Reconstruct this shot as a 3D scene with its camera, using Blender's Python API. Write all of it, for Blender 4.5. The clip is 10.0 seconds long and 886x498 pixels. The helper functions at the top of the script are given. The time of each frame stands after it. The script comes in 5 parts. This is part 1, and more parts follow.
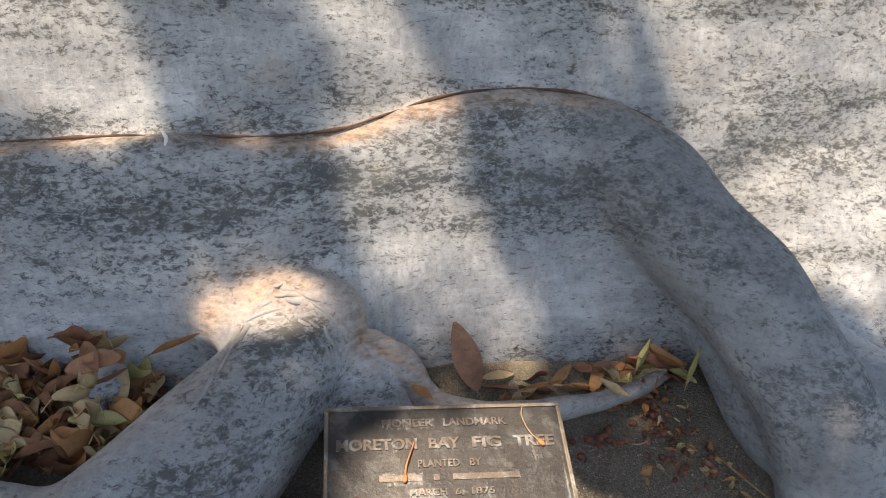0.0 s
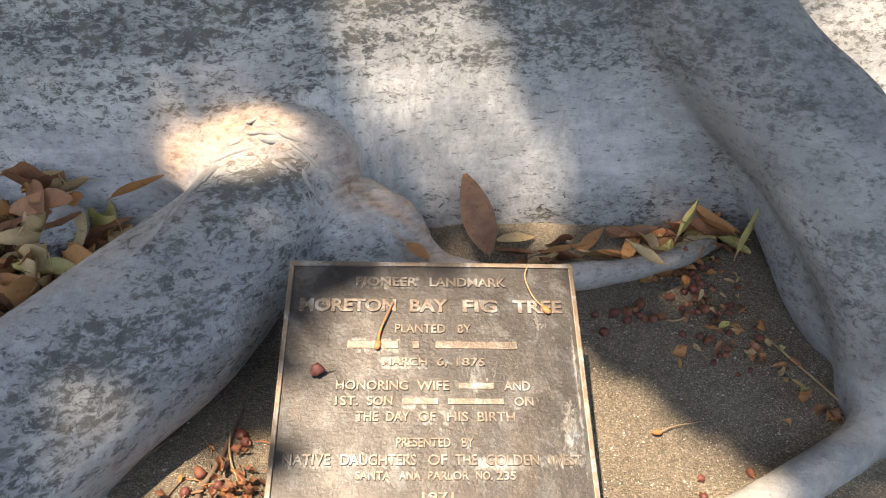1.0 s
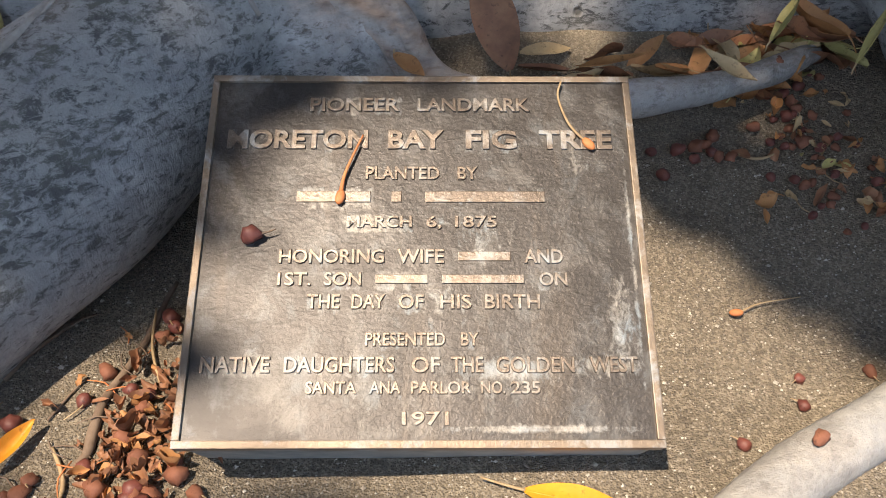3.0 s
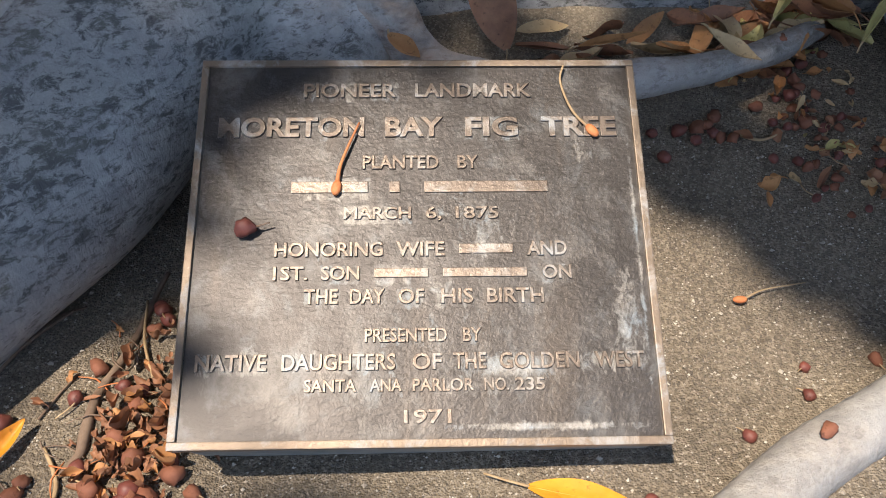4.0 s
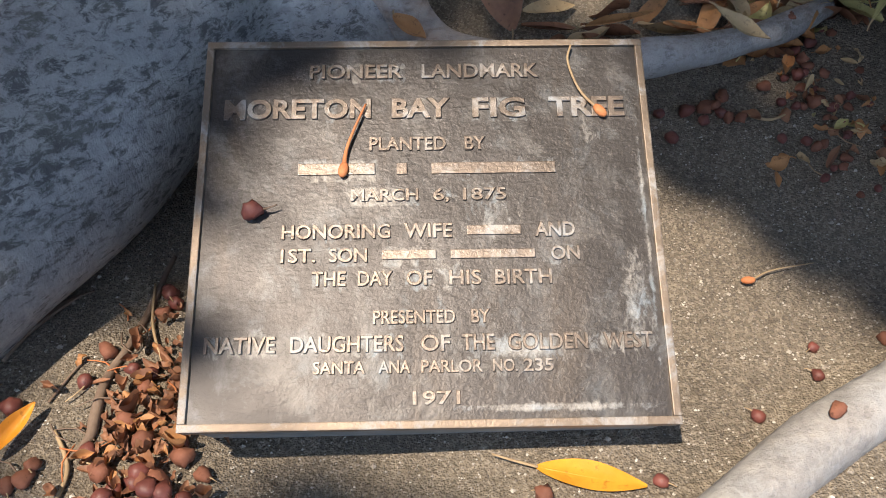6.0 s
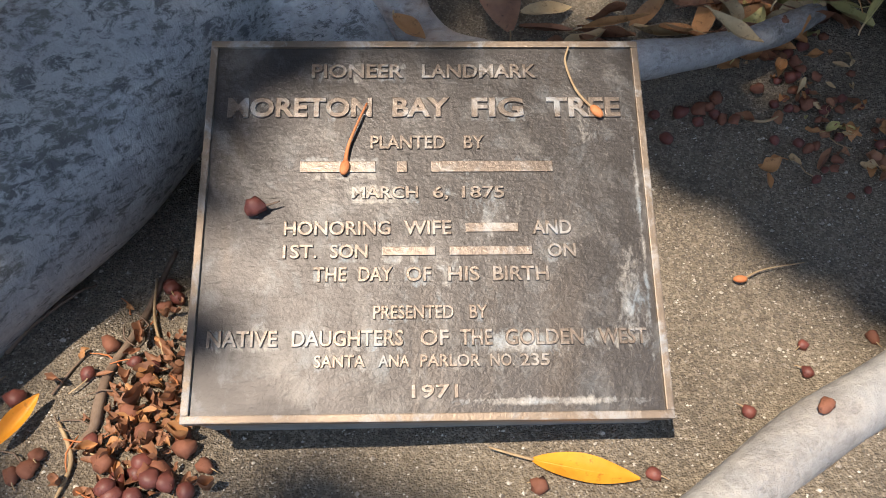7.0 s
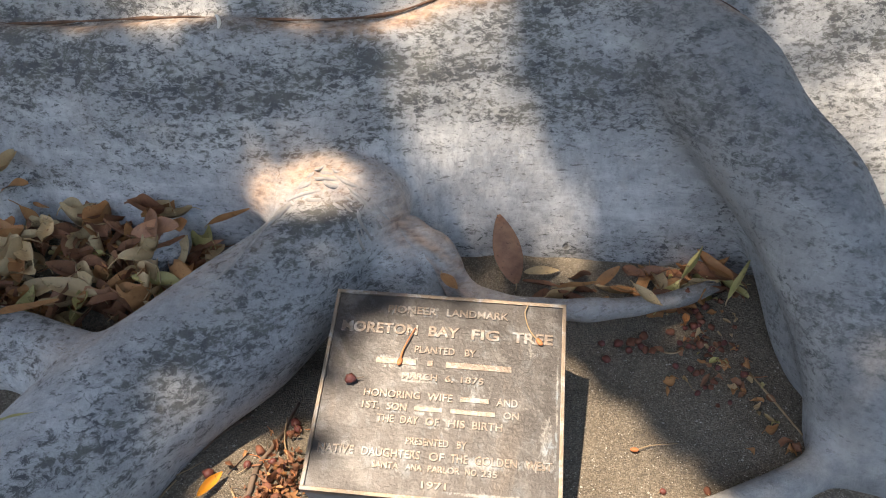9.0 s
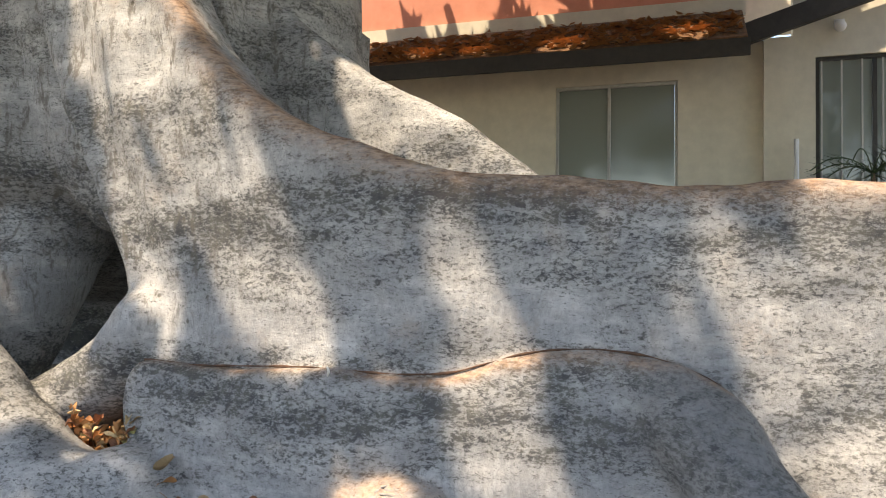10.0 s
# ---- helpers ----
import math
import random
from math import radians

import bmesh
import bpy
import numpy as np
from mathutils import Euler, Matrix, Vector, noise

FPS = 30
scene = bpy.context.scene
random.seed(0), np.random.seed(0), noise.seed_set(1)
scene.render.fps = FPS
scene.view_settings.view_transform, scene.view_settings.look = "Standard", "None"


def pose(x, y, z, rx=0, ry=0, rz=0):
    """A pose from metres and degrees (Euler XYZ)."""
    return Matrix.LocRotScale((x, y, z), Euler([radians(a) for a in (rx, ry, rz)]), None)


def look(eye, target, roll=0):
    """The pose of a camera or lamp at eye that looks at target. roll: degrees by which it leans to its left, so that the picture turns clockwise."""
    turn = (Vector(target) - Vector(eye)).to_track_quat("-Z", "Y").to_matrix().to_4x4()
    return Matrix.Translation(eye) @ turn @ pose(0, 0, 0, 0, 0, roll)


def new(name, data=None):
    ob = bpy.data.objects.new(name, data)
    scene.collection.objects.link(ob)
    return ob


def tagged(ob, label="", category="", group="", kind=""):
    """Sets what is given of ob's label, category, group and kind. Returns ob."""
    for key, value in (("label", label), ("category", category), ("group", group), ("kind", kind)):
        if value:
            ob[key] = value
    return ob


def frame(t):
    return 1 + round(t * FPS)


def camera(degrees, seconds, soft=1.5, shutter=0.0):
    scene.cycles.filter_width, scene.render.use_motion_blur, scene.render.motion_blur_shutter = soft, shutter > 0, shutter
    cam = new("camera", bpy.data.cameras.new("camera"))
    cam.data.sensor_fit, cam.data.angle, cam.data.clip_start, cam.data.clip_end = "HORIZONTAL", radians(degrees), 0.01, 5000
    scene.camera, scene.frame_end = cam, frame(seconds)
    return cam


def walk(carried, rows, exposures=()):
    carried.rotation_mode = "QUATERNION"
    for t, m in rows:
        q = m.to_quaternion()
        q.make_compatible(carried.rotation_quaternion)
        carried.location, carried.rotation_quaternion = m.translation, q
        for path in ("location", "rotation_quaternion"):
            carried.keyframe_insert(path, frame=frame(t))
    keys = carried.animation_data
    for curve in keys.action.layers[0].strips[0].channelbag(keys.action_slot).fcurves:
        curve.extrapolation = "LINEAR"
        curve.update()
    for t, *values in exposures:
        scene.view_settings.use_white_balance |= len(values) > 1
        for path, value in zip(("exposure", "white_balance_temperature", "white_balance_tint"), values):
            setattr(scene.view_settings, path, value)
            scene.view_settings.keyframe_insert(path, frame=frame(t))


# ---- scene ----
cam = camera(59.8, 10.0, soft=1.0)
EXPOSURES = [(0.0, 1.45, 7100, 12), (0.5, 1.72, 7300, 12), (1.0, 1.82, 7500, 12),
             (1.5, 1.82, 7600, 12), (2.5, 1.52, 7300, 12), (4.0, 1.24, 6500, 12),
             (8.5, 1.2, 6600, 12), (9.0, 1.52, 7000, 12), (9.5, 1.65, 7100, 12),
             (10.0, 1.58, 7600, 12)]
PATH = [
    (0, (-0.221, -1.468, 1.316), (0.015, 0.451, 0.807), -0.3),
    (0.5, (-0.053, -1.363, 1.214), (0.035, 0.529, 0.571), -0.7),
    (1, (-0.017, -1.177, 1.102), (0.035, 0.66, 0.313), -0.6),
    (1.5, (0.036, -1.005, 0.927), (0.065, 0.775, 0.016), -0.6),
    (2, (0.053, -0.924, 0.872), (0.026, 0.814, -0.116), -2.2),
    (2.5, (0.052, -0.812, 0.856), (0.012, 0.873, -0.22), -2.4),
    (4, (0.032, -0.692, 0.864), (0.022, 0.902, -0.344), -2.4),
    (4.5, (0.033, -0.69, 0.862), (0.023, 0.899, -0.352), -2.6),
    (5, (0.037, -0.681, 0.862), (0.019, 0.895, -0.37), -3.0),
    (5.5, (0.032, -0.683, 0.858), (0.007, 0.887, -0.381), -3.2),
    (7, (0.02, -0.709, 0.871), (0.014, 0.858, -0.373), -2.2),
    (7.5, (0.017, -0.714, 0.887), (0.015, 0.851, -0.358), -2.2),
    (8, (0.03, -0.824, 0.977), (0.021, 0.759, -0.246), -2.5),
    (8.5, (0.095, -1.096, 1.168), (0.057, 0.558, 0.044), -1.7),
    (9, (0.199, -1.47, 1.364), (-0.016, 0.346, 0.555), -1.0),
    (9.5, (0.38, -1.824, 1.492), (-0.099, 0.083, 1.128), -0.5),
    (10, (0.721, -2.111, 1.495), (0.101, -0.21, 1.55), 0.6),
]
walk(cam, [(t, look(eye, target, roll)) for t, eye, target, roll in PATH], EXPOSURES)

# world, sun and exposure
SUN = Vector((0.27, 0.45, -1.0)).normalized()
world = bpy.data.worlds.new("sky")
scene.world = world
world.use_nodes = True
wn = world.node_tree
sky = wn.nodes.new("ShaderNodeTexSky")
sky.sky_type, sky.sun_disc = "NISHITA", False
sky.sun_elevation, sky.sun_rotation = radians(62.3), radians(211.0)
wn.links.new(sky.outputs[0], wn.nodes["Background"].inputs[0])
wn.nodes["Background"].inputs[1].default_value = 0.15
sun = new("sun", bpy.data.lights.new("sun", "SUN"))
sun.data.energy, sun.data.angle, sun.data.color = 3.05, radians(0.9), (1.0, 0.88, 0.72)
sun.matrix_world = look((0, 0, 20), Vector((0, 0, 20)) + SUN)


# ---- small tools ----
def part(name, bm, material, parent=None, label="", smooth=True, m=None):
    me = bpy.data.meshes.new(name)
    bm.to_mesh(me)
    bm.free()
    if smooth:
        for p in me.polygons:
            p.use_smooth = True
    me.materials.append(material)
    ob = new(name, me)
    if m is not None:
        ob.matrix_basis = m
    if parent is not None:
        ob.parent = parent
    if label:
        ob["label"] = label
    return ob


def from_arrays(name, verts, faces, material, smooth=True):
    me = bpy.data.meshes.new(name)
    me.from_pydata(verts, [], faces)
    if smooth:
        me.polygons.foreach_set("use_smooth", [True] * len(me.polygons))
    me.materials.append(material)
    return new(name, me)


def empty(name, m=None):
    ob = new(name)
    ob.empty_display_size = 0.05
    if m is not None:
        ob.matrix_basis = m
    return ob


def box(bm, x0, x1, y0, y1, z0, z1, bevel=0.0):
    vs = bmesh.ops.create_cube(bm, size=1, matrix=Matrix.Translation(((x0 + x1) / 2, (y0 + y1) / 2, (z0 + z1) / 2)) @ Matrix.Diagonal((x1 - x0, y1 - y0, z1 - z0, 1)))["verts"]
    if bevel:
        es = list({e for v in vs for e in v.link_edges})
        bmesh.ops.bevel(bm, geom=es, offset=bevel, segments=2, affect="EDGES", profile=0.7)
    return bm


def boxed(*a, bevel=0.0):
    return box(bmesh.new(), *a, bevel=bevel)


def spline(points, n):
    """Catmull-Rom through rows of numbers."""
    p = np.array(points, float)
    p = np.vstack([2 * p[0] - p[1], p, 2 * p[-1] - p[-2]])
    out = []
    k = len(p) - 3
    for i in range(n + 1):
        s = i / n * k
        j = min(int(s), k - 1)
        f = s - j
        a, b, c, d = p[j:j + 4]
        out.append(0.5 * (2 * b + (c - a) * f + (2 * a - 5 * b + 4 * c - d) * f * f + (3 * b - a - 3 * c + d) * f ** 3))
    return np.array(out)


def tube(bm, rows, sides=6, n=12):
    """A tapered tube along rows of x, y, z, radius."""
    rows = spline(rows, n)
    rings = []
    for i, r in enumerate(rows):
        a = Vector(rows[max(i - 1, 0)][:3])
        b = Vector(rows[min(i + 1, len(rows) - 1)][:3])
        q = (b - a).to_track_quat("Z", "Y")
        rings.append([bm.verts.new(Vector(r[:3]) + q @ Vector((r[3] * math.cos(t), r[3] * math.sin(t), 0))) for t in [2 * math.pi * k / sides for k in range(sides)]])
    for u, v in zip(rings, rings[1:]):
        for k in range(sides):
            bm.faces.new((u[k], u[(k + 1) % sides], v[(k + 1) % sides], v[k]))
    bm.faces.new(rings[0][::-1])
    bm.faces.new(rings[-1])
    return bm


# ---- materials ----
class Nodes:
    def __init__(self, name):
        self.mat = bpy.data.materials.new(name)
        self.mat.use_nodes = True
        self.t = self.mat.node_tree
        self.bsdf = self.t.nodes["Principled BSDF"]
        self.coord = self.t.nodes.new("ShaderNodeTexCoord").outputs["Object"]

    def node(self, kind, **values):
        n = self.t.nodes.new(kind)
        for k, v in values.items():
            s = n.inputs[k]
            if isinstance(v, bpy.types.NodeSocket):
                self.t.links.new(v, s)
            else:
                s.default_value = v
        return n

    def scaled(self, sx, sy, sz):
        n = self.node("ShaderNodeMapping", Vector=self.coord)
        n.inputs["Scale"].default_value = (sx, sy, sz)
        return n.outputs[0]

    def noise(self, scale, detail=5.0, rough=0.6, vec=None, distort=0.0):
        return self.node("ShaderNodeTexNoise", Vector=vec or self.coord, Scale=scale, Detail=detail, Roughness=rough, Distortion=distort).outputs[0]

    def voronoi(self, scale, vec=None, out="Distance"):
        return self.node("ShaderNodeTexVoronoi", Vector=vec or self.coord, Scale=scale).outputs[out]

    def ramp(self, fac, *stops):
        n = self.node("ShaderNodeValToRGB", Fac=fac)
        e = n.color_ramp.elements
        while len(e) < len(stops):
            e.new(0.5)
        for el, (p, c) in zip(e, stops):
            el.position = p
            el.color = (*c, 1) if isinstance(c, tuple) else (c, c, c, 1)
        return n.outputs[0]

    def mix(self, fac, a, b, mode="MIX"):
        n = self.t.nodes.new("ShaderNodeMix")
        n.data_type, n.blend_type = "RGBA", mode
        for s, v in ((n.inputs[0], fac), (n.inputs[6], a), (n.inputs[7], b)):
            if isinstance(v, bpy.types.NodeSocket):
                self.t.links.new(v, s)
            else:
                s.default_value = (*v, 1) if isinstance(v, tuple) else v
        return n.outputs[2]

    def math(self, op, a, b=0.0):
        n = self.t.nodes.new("ShaderNodeMath")
        n.operation = op
        for s, v in zip(n.inputs, (a, b)):
            if isinstance(v, bpy.types.NodeSocket):
                self.t.links.new(v, s)
            else:
                s.default_value = v
        return n.outputs[0]

    def attr(self, name):
        n = self.t.nodes.new("ShaderNodeAttribute")
        n.attribute_name = name
        return n.outputs["Fac"]

    def rand(self):
        return self.t.nodes.new("ShaderNodeObjectInfo").outputs["Random"]

    def finish(self, color=None, rough=0.8, metal=0.0, bump=None, strength=0.3, dist=0.005, spec=None, **more):
        def put(key, v):
            s = self.bsdf.inputs[key]
            if isinstance(v, bpy.types.NodeSocket):
                self.t.links.new(v, s)
            else:
                s.default_value = (*v, 1) if isinstance(v, tuple) else v
        if color is not None:
            put("Base Color", color)
        put("Roughness", rough)
        put("Metallic", metal)
        if spec is not None:
            put("Specular IOR Level", spec)
        for k, v in more.items():
            put(k.replace("_", " "), v)
        if bump is not None:
            b = self.node("ShaderNodeBump", Height=bump, Strength=strength, Distance=dist)
            self.t.links.new(b.outputs[0], self.bsdf.inputs["Normal"])
        return self.mat


def bark_material():
    k = Nodes("fig_bark")
    wide = k.noise(1.9, 5, 0.62)
    base = k.ramp(wide, (0.32, (0.32, 0.327, 0.34)), (0.5, (0.46, 0.462, 0.465)), (0.68, (0.61, 0.602, 0.585)))
    fine = k.noise(60, 5, 0.75, k.scaled(0.9, 0.9, 0.75))
    grain = k.noise(26, 7, 0.75, k.scaled(1.5, 1.5, 0.7))
    base = k.mix(k.ramp(grain, (0.38, 0.55), (0.62, 0.0)), base, (0.25, 0.25, 0.255))
    base = k.mix(k.ramp(fine, (0.36, 0.45), (0.50, 0.0)), base, (0.20, 0.202, 0.21))
    pale = k.noise(4.5, 8, 0.75, k.scaled(0.55, 0.55, 1.4))
    base = k.mix(k.ramp(pale, (0.50, 0.0), (0.66, 0.65)), base, (0.72, 0.72, 0.71))
    # warm rubbed patches
    base = k.mix(k.ramp(k.noise(3.1, 6, 0.7), (0.56, 0.0), (0.70, 0.45)), base, (0.42, 0.33, 0.26))
    # dark lichen: a grey film in level streaks, and crisp flecks that crowd inside it
    streak = k.noise(6.0, 8, 0.75, k.scaled(0.5, 0.5, 1.5), 0.7)
    area = k.noise(1.5, 4, 0.5, k.scaled(0.35, 0.35, 2.1))
    zone = k.math("ADD", k.math("MULTIPLY", streak, 0.5), k.math("ADD", k.math("MULTIPLY", area, 0.5), k.math("MULTIPLY", k.attr("lichen"), 0.085)))
    bare = k.math("SUBTRACT", 1.0, k.math("MULTIPLY", k.attr("young"), 0.7))
    base = k.mix(k.math("MULTIPLY", k.ramp(zone, (0.43, 0.0), (0.59, 0.62)), bare), base, k.ramp(k.noise(9, 4), (0.4, (0.18, 0.187, 0.20)), (0.6, (0.25, 0.25, 0.235))))
    crumbs = k.noise(50, 8, 0.78, k.scaled(0.75, 0.75, 1.35), 0.5)
    dots = k.ramp(k.math("ADD", k.math("MULTIPLY", crumbs, 0.52), k.math("MULTIPLY", zone, 0.48)), (0.503, 0.0), (0.552, 0.9))
    base = k.mix(k.math("MULTIPLY", dots, bare), base, k.ramp(k.noise(14, 4), (0.4, (0.05, 0.053, 0.058)), (0.6, (0.10, 0.10, 0.09))))
    flecks = k.noise(62, 4, 0.6, k.scaled(0.55, 0.55, 1.5))
    base = k.mix(k.ramp(flecks, (0.60, 0.0), (0.68, 0.7)), base, (0.12, 0.115, 0.11))
    upright = k.ramp(k.noise(13, 7, 0.72, k.scaled(1.3, 1.3, 0.42), 0.4), (0.53, 0.0), (0.62, 0.8))
    base = k.mix(k.math("MULTIPLY", upright, k.attr("upright")), base, (0.14, 0.13, 0.115))
    # darker bark on the leg and roots: aged tone plus painted-in shade
    shade_tone = k.math("MULTIPLY", k.attr("weathered_shade"), k.ramp(k.noise(5.0, 7, 0.7), (0.35, 0.25), (0.6, 1.0)))
    base = k.mix(k.math("MULTIPLY", shade_tone, 0.9), base, k.ramp(k.noise(20, 5, 0.7), (0.4, (0.10, 0.105, 0.112)), (0.6, (0.24, 0.238, 0.24))))
    base = k.mix(k.math("MULTIPLY", k.attr("young"), 0.55), base, k.ramp(k.noise(24, 5, 0.7), (0.4, (0.26, 0.245, 0.23)), (0.6, (0.42, 0.385, 0.345))))
    # pits and lenticels
    pit = k.ramp(k.voronoi(8.0, k.scaled(1.0, 1.0, 0.8)), (0.05, 1.0), (0.10, 0.0))
    pit = k.math("MULTIPLY", pit, k.ramp(k.noise(3.0), (0.5, 0.0), (0.56, 1.0)))
    base = k.mix(k.math("MULTIPLY", pit, 0.75), base, (0.085, 0.075, 0.06))
    # rubbed brown bark along seams and crests
    scar = k.math("MULTIPLY", k.attr("scar"), k.ramp(k.noise(16, 6, 0.7, k.scaled(0.7, 0.7, 1.6)), (0.30, 0.55), (0.55, 1.0)))
    base = k.mix(scar, base, k.ramp(k.noise(45, 4, 0.6, k.scaled(0.5, 0.5, 1.6)), (0.38, (0.22, 0.12, 0.07)), (0.60, (0.52, 0.34, 0.23))))
    h = k.math("ADD", k.math("MULTIPLY", grain, 0.6), k.math("MULTIPLY", k.noise(120, 4, 0.7, k.scaled(1.0, 1.0, 0.5)), 0.25))
    h = k.math("ADD", h, k.math("MULTIPLY", streak, 0.6))
    h = k.math("ADD", h, k.math("MULTIPLY", fine, 0.35))
    h = k.math("SUBTRACT", h, k.math("MULTIPLY", pit, 0.5))
    return k.finish(base, k.ramp(grain, (0.3, 0.62), (0.7, 0.85)), bump=h, strength=0.7, dist=0.012, spec=0.3)


def soil_material():
    k = Nodes("sandy_soil")
    base = k.ramp(k.noise(3.0, 6, 0.65), (0.3, (0.16, 0.133, 0.106)), (0.7, (0.28, 0.236, 0.183)))
    grains = k.voronoi(240, out="Color")
    base = k.mix(0.36, base, k.ramp(grains, (0.15, (0.035, 0.03, 0.025)), (0.5, (0.185, 0.15, 0.108)), (0.9, (0.52, 0.44, 0.33))))
    grit = k.voronoi(110)
    base = k.mix(k.ramp(grit, (0.10, 0.7), (0.2, 0.0)), base, (0.45, 0.41, 0.35))
    dark = k.noise(28, 5, 0.7)
    base = k.mix(k.ramp(dark, (0.55, 0.0), (0.72, 0.6)), base, (0.09, 0.07, 0.05))
    far = k.noise(0.6, 3)
    base = k.mix(k.ramp(far, (0.5, 0.0), (0.65, 0.3)), base, (0.18, 0.15, 0.10))
    h = k.math("ADD", k.math("MULTIPLY", k.voronoi(300), 0.5), k.math("ADD", k.math("MULTIPLY", grit, 0.35), k.noise(60, 6, 0.7)))
    return k.finish(base, 0.95, bump=h, strength=0.9, dist=0.008, spec=0.2)


def bronze_material(name, tone, patina, rough, lime=False):
    k = Nodes(name)
    n = k.noise(9, 7, 0.7)
    base = k.ramp(n, (0.3, tuple(c * 0.72 for c in tone)), (0.7, tuple(c * 1.25 for c in tone)))
    pat = k.noise(17, 9, 0.75, k.scaled(1.0, 0.8, 1.0), 0.4)
    mask = k.math("MULTIPLY", k.ramp(pat, (0.50, 0.0), (0.62, 1.0)), patina)
    base = k.mix(mask, base, k.ramp(k.noise(14, 4), (0.4, (0.40, 0.46, 0.50)), (0.6, (0.52, 0.50, 0.47))))
    if lime:
        # pale lime and blue verdigris round the letters and along the edges, in broken stains
        crust = k.math("ADD", k.attr("lime"), k.math("MULTIPLY", k.math("SUBTRACT", k.noise(55, 8, 0.75, k.scaled(1.2, 0.7, 1.0), 0.5), 0.5), 1.5))
        crust = k.math("MULTIPLY", k.ramp(crust, (0.38, 0.0), (0.85, 0.8)), k.ramp(k.attr("lime"), (0.02, 0.0), (0.2, 1.0)))
        base = k.mix(crust, base, k.ramp(k.noise(11, 4), (0.42, (0.36, 0.43, 0.48)), (0.58, (0.58, 0.55, 0.50))))
        mask = k.math("MAXIMUM", mask, crust)
    streak = k.noise(3.0, 6, 0.7, k.scaled(3.0, 0.35, 1.0))
    base = k.mix(k.ramp(streak, (0.55, 0.0), (0.75, 0.25)), base, (0.16, 0.12, 0.085))
    metal = k.math("SUBTRACT", 0.66, k.math("MULTIPLY", mask, 0.65))
    r = k.math("ADD", rough, k.math("MULTIPLY", mask, 0.3))
    h = k.math("ADD", k.noise(130, 5, 0.65), k.math("MULTIPLY", k.noise(48, 6, 0.6, k.scaled(0.8, 1.7, 1), 0.8), 0.8))
    return k.finish(base, r, metal, bump=h, strength=0.4, dist=0.0022)


def leaf_material(name, a, b, gloss=0.66):
    k = Nodes(name)
    n = k.noise(22, 6, 0.65)
    base = k.ramp(n, (0.32, a), (0.68, b))
    base = k.mix(k.ramp(k.noise(75, 4), (0.60, 0.0), (0.7, 0.7)), base, tuple(c * 0.35 for c in a))
    base = k.mix(k.math("MULTIPLY", k.rand(), 0.45), base, tuple(c * 0.5 for c in a))
    vein = k.node("ShaderNodeTexWave", Vector=k.scaled(0.5, 1.0, 1.0), Scale=38.0, Distortion=1.2).outputs["Fac"]
    return k.finish(base, gloss, bump=k.math("ADD", vein, k.noise(60)), strength=0.25, dist=0.001)


def plain_material(name, a, b, scale=12.0, rough=0.8, metal=0.0, strength=0.2, dist=0.003, **more):
    k = Nodes(name)
    n = k.noise(scale, 7, 0.65)
    base = k.ramp(n, (0.3, a), (0.7, b))
    base = k.mix(k.ramp(k.noise(scale * 0.23, 4), (0.45, 0.0), (0.7, 0.25)), base, tuple(c * 0.6 for c in a))
    return k.finish(base, rough, metal, bump=k.noise(scale * 6, 4), strength=strength, dist=dist, **more)


BARK = bark_material()
SOIL = soil_material()
BRONZE = bronze_material("weathered_bronze", (0.070, 0.064, 0.062), 0.12, 0.44, True)
BRONZE_RIM = bronze_material("rubbed_bronze_rim", (0.23, 0.18, 0.138), 0.5, 0.48)
BRONZE_TYPE = bronze_material("rubbed_bronze_type", (0.185, 0.15, 0.125), 0.5, 0.40)
CONCRETE = plain_material("grey_concrete", (0.20, 0.21, 0.21), (0.33, 0.33, 0.31), 25, 0.9)
LEAF_BROWN = leaf_material("leaf_brown", (0.19, 0.082, 0.045), (0.36, 0.17, 0.085))
LEAF_RUST = leaf_material("leaf_rust", (0.36, 0.165, 0.06), (0.54, 0.27, 0.11))
LEAF_TAN = leaf_material("leaf_tan", (0.42, 0.29, 0.15), (0.64, 0.47, 0.26), 0.7)
LEAF_OLIVE = leaf_material("leaf_olive", (0.38, 0.33, 0.11), (0.60, 0.52, 0.23), 0.55)
LEAF_YELLOW = leaf_material("leaf_yellow", (0.70, 0.27, 0.02), (0.80, 0.38, 0.035), 0.45)
LEAF_GREEN = leaf_material("leaf_green", (0.05, 0.09, 0.03), (0.09, 0.14, 0.05), 0.45)
FIG_RED = leaf_material("fig_red", (0.12, 0.035, 0.03), (0.27, 0.085, 0.06), 0.55)
FIG_BROWN = leaf_material("fig_brown", (0.17, 0.062, 0.036), (0.34, 0.135, 0.078), 0.8)
STALK = plain_material("dry_stalk", (0.30, 0.20, 0.11), (0.48, 0.35, 0.20), 40, 0.8)
STALK_RED = plain_material("red_stalk", (0.42, 0.12, 0.04), (0.60, 0.24, 0.09), 60, 0.7)
TWIG = plain_material("dry_twig", (0.13, 0.085, 0.06), (0.25, 0.18, 0.13), 30, 0.9)
FOLD_BARK = plain_material("fold_bark", (0.26, 0.235, 0.215), (0.46, 0.43, 0.405), 22, 0.9, strength=0.7, dist=0.006)
CREASE_SHADE = plain_material("crease_shade", (0.06, 0.036, 0.026), (0.20, 0.11, 0.07), 30, 0.95, strength=0.8, dist=0.006)
CHIP = plain_material("pale_chip", (0.75, 0.72, 0.65), (0.85, 0.82, 0.76), 30, 0.8)


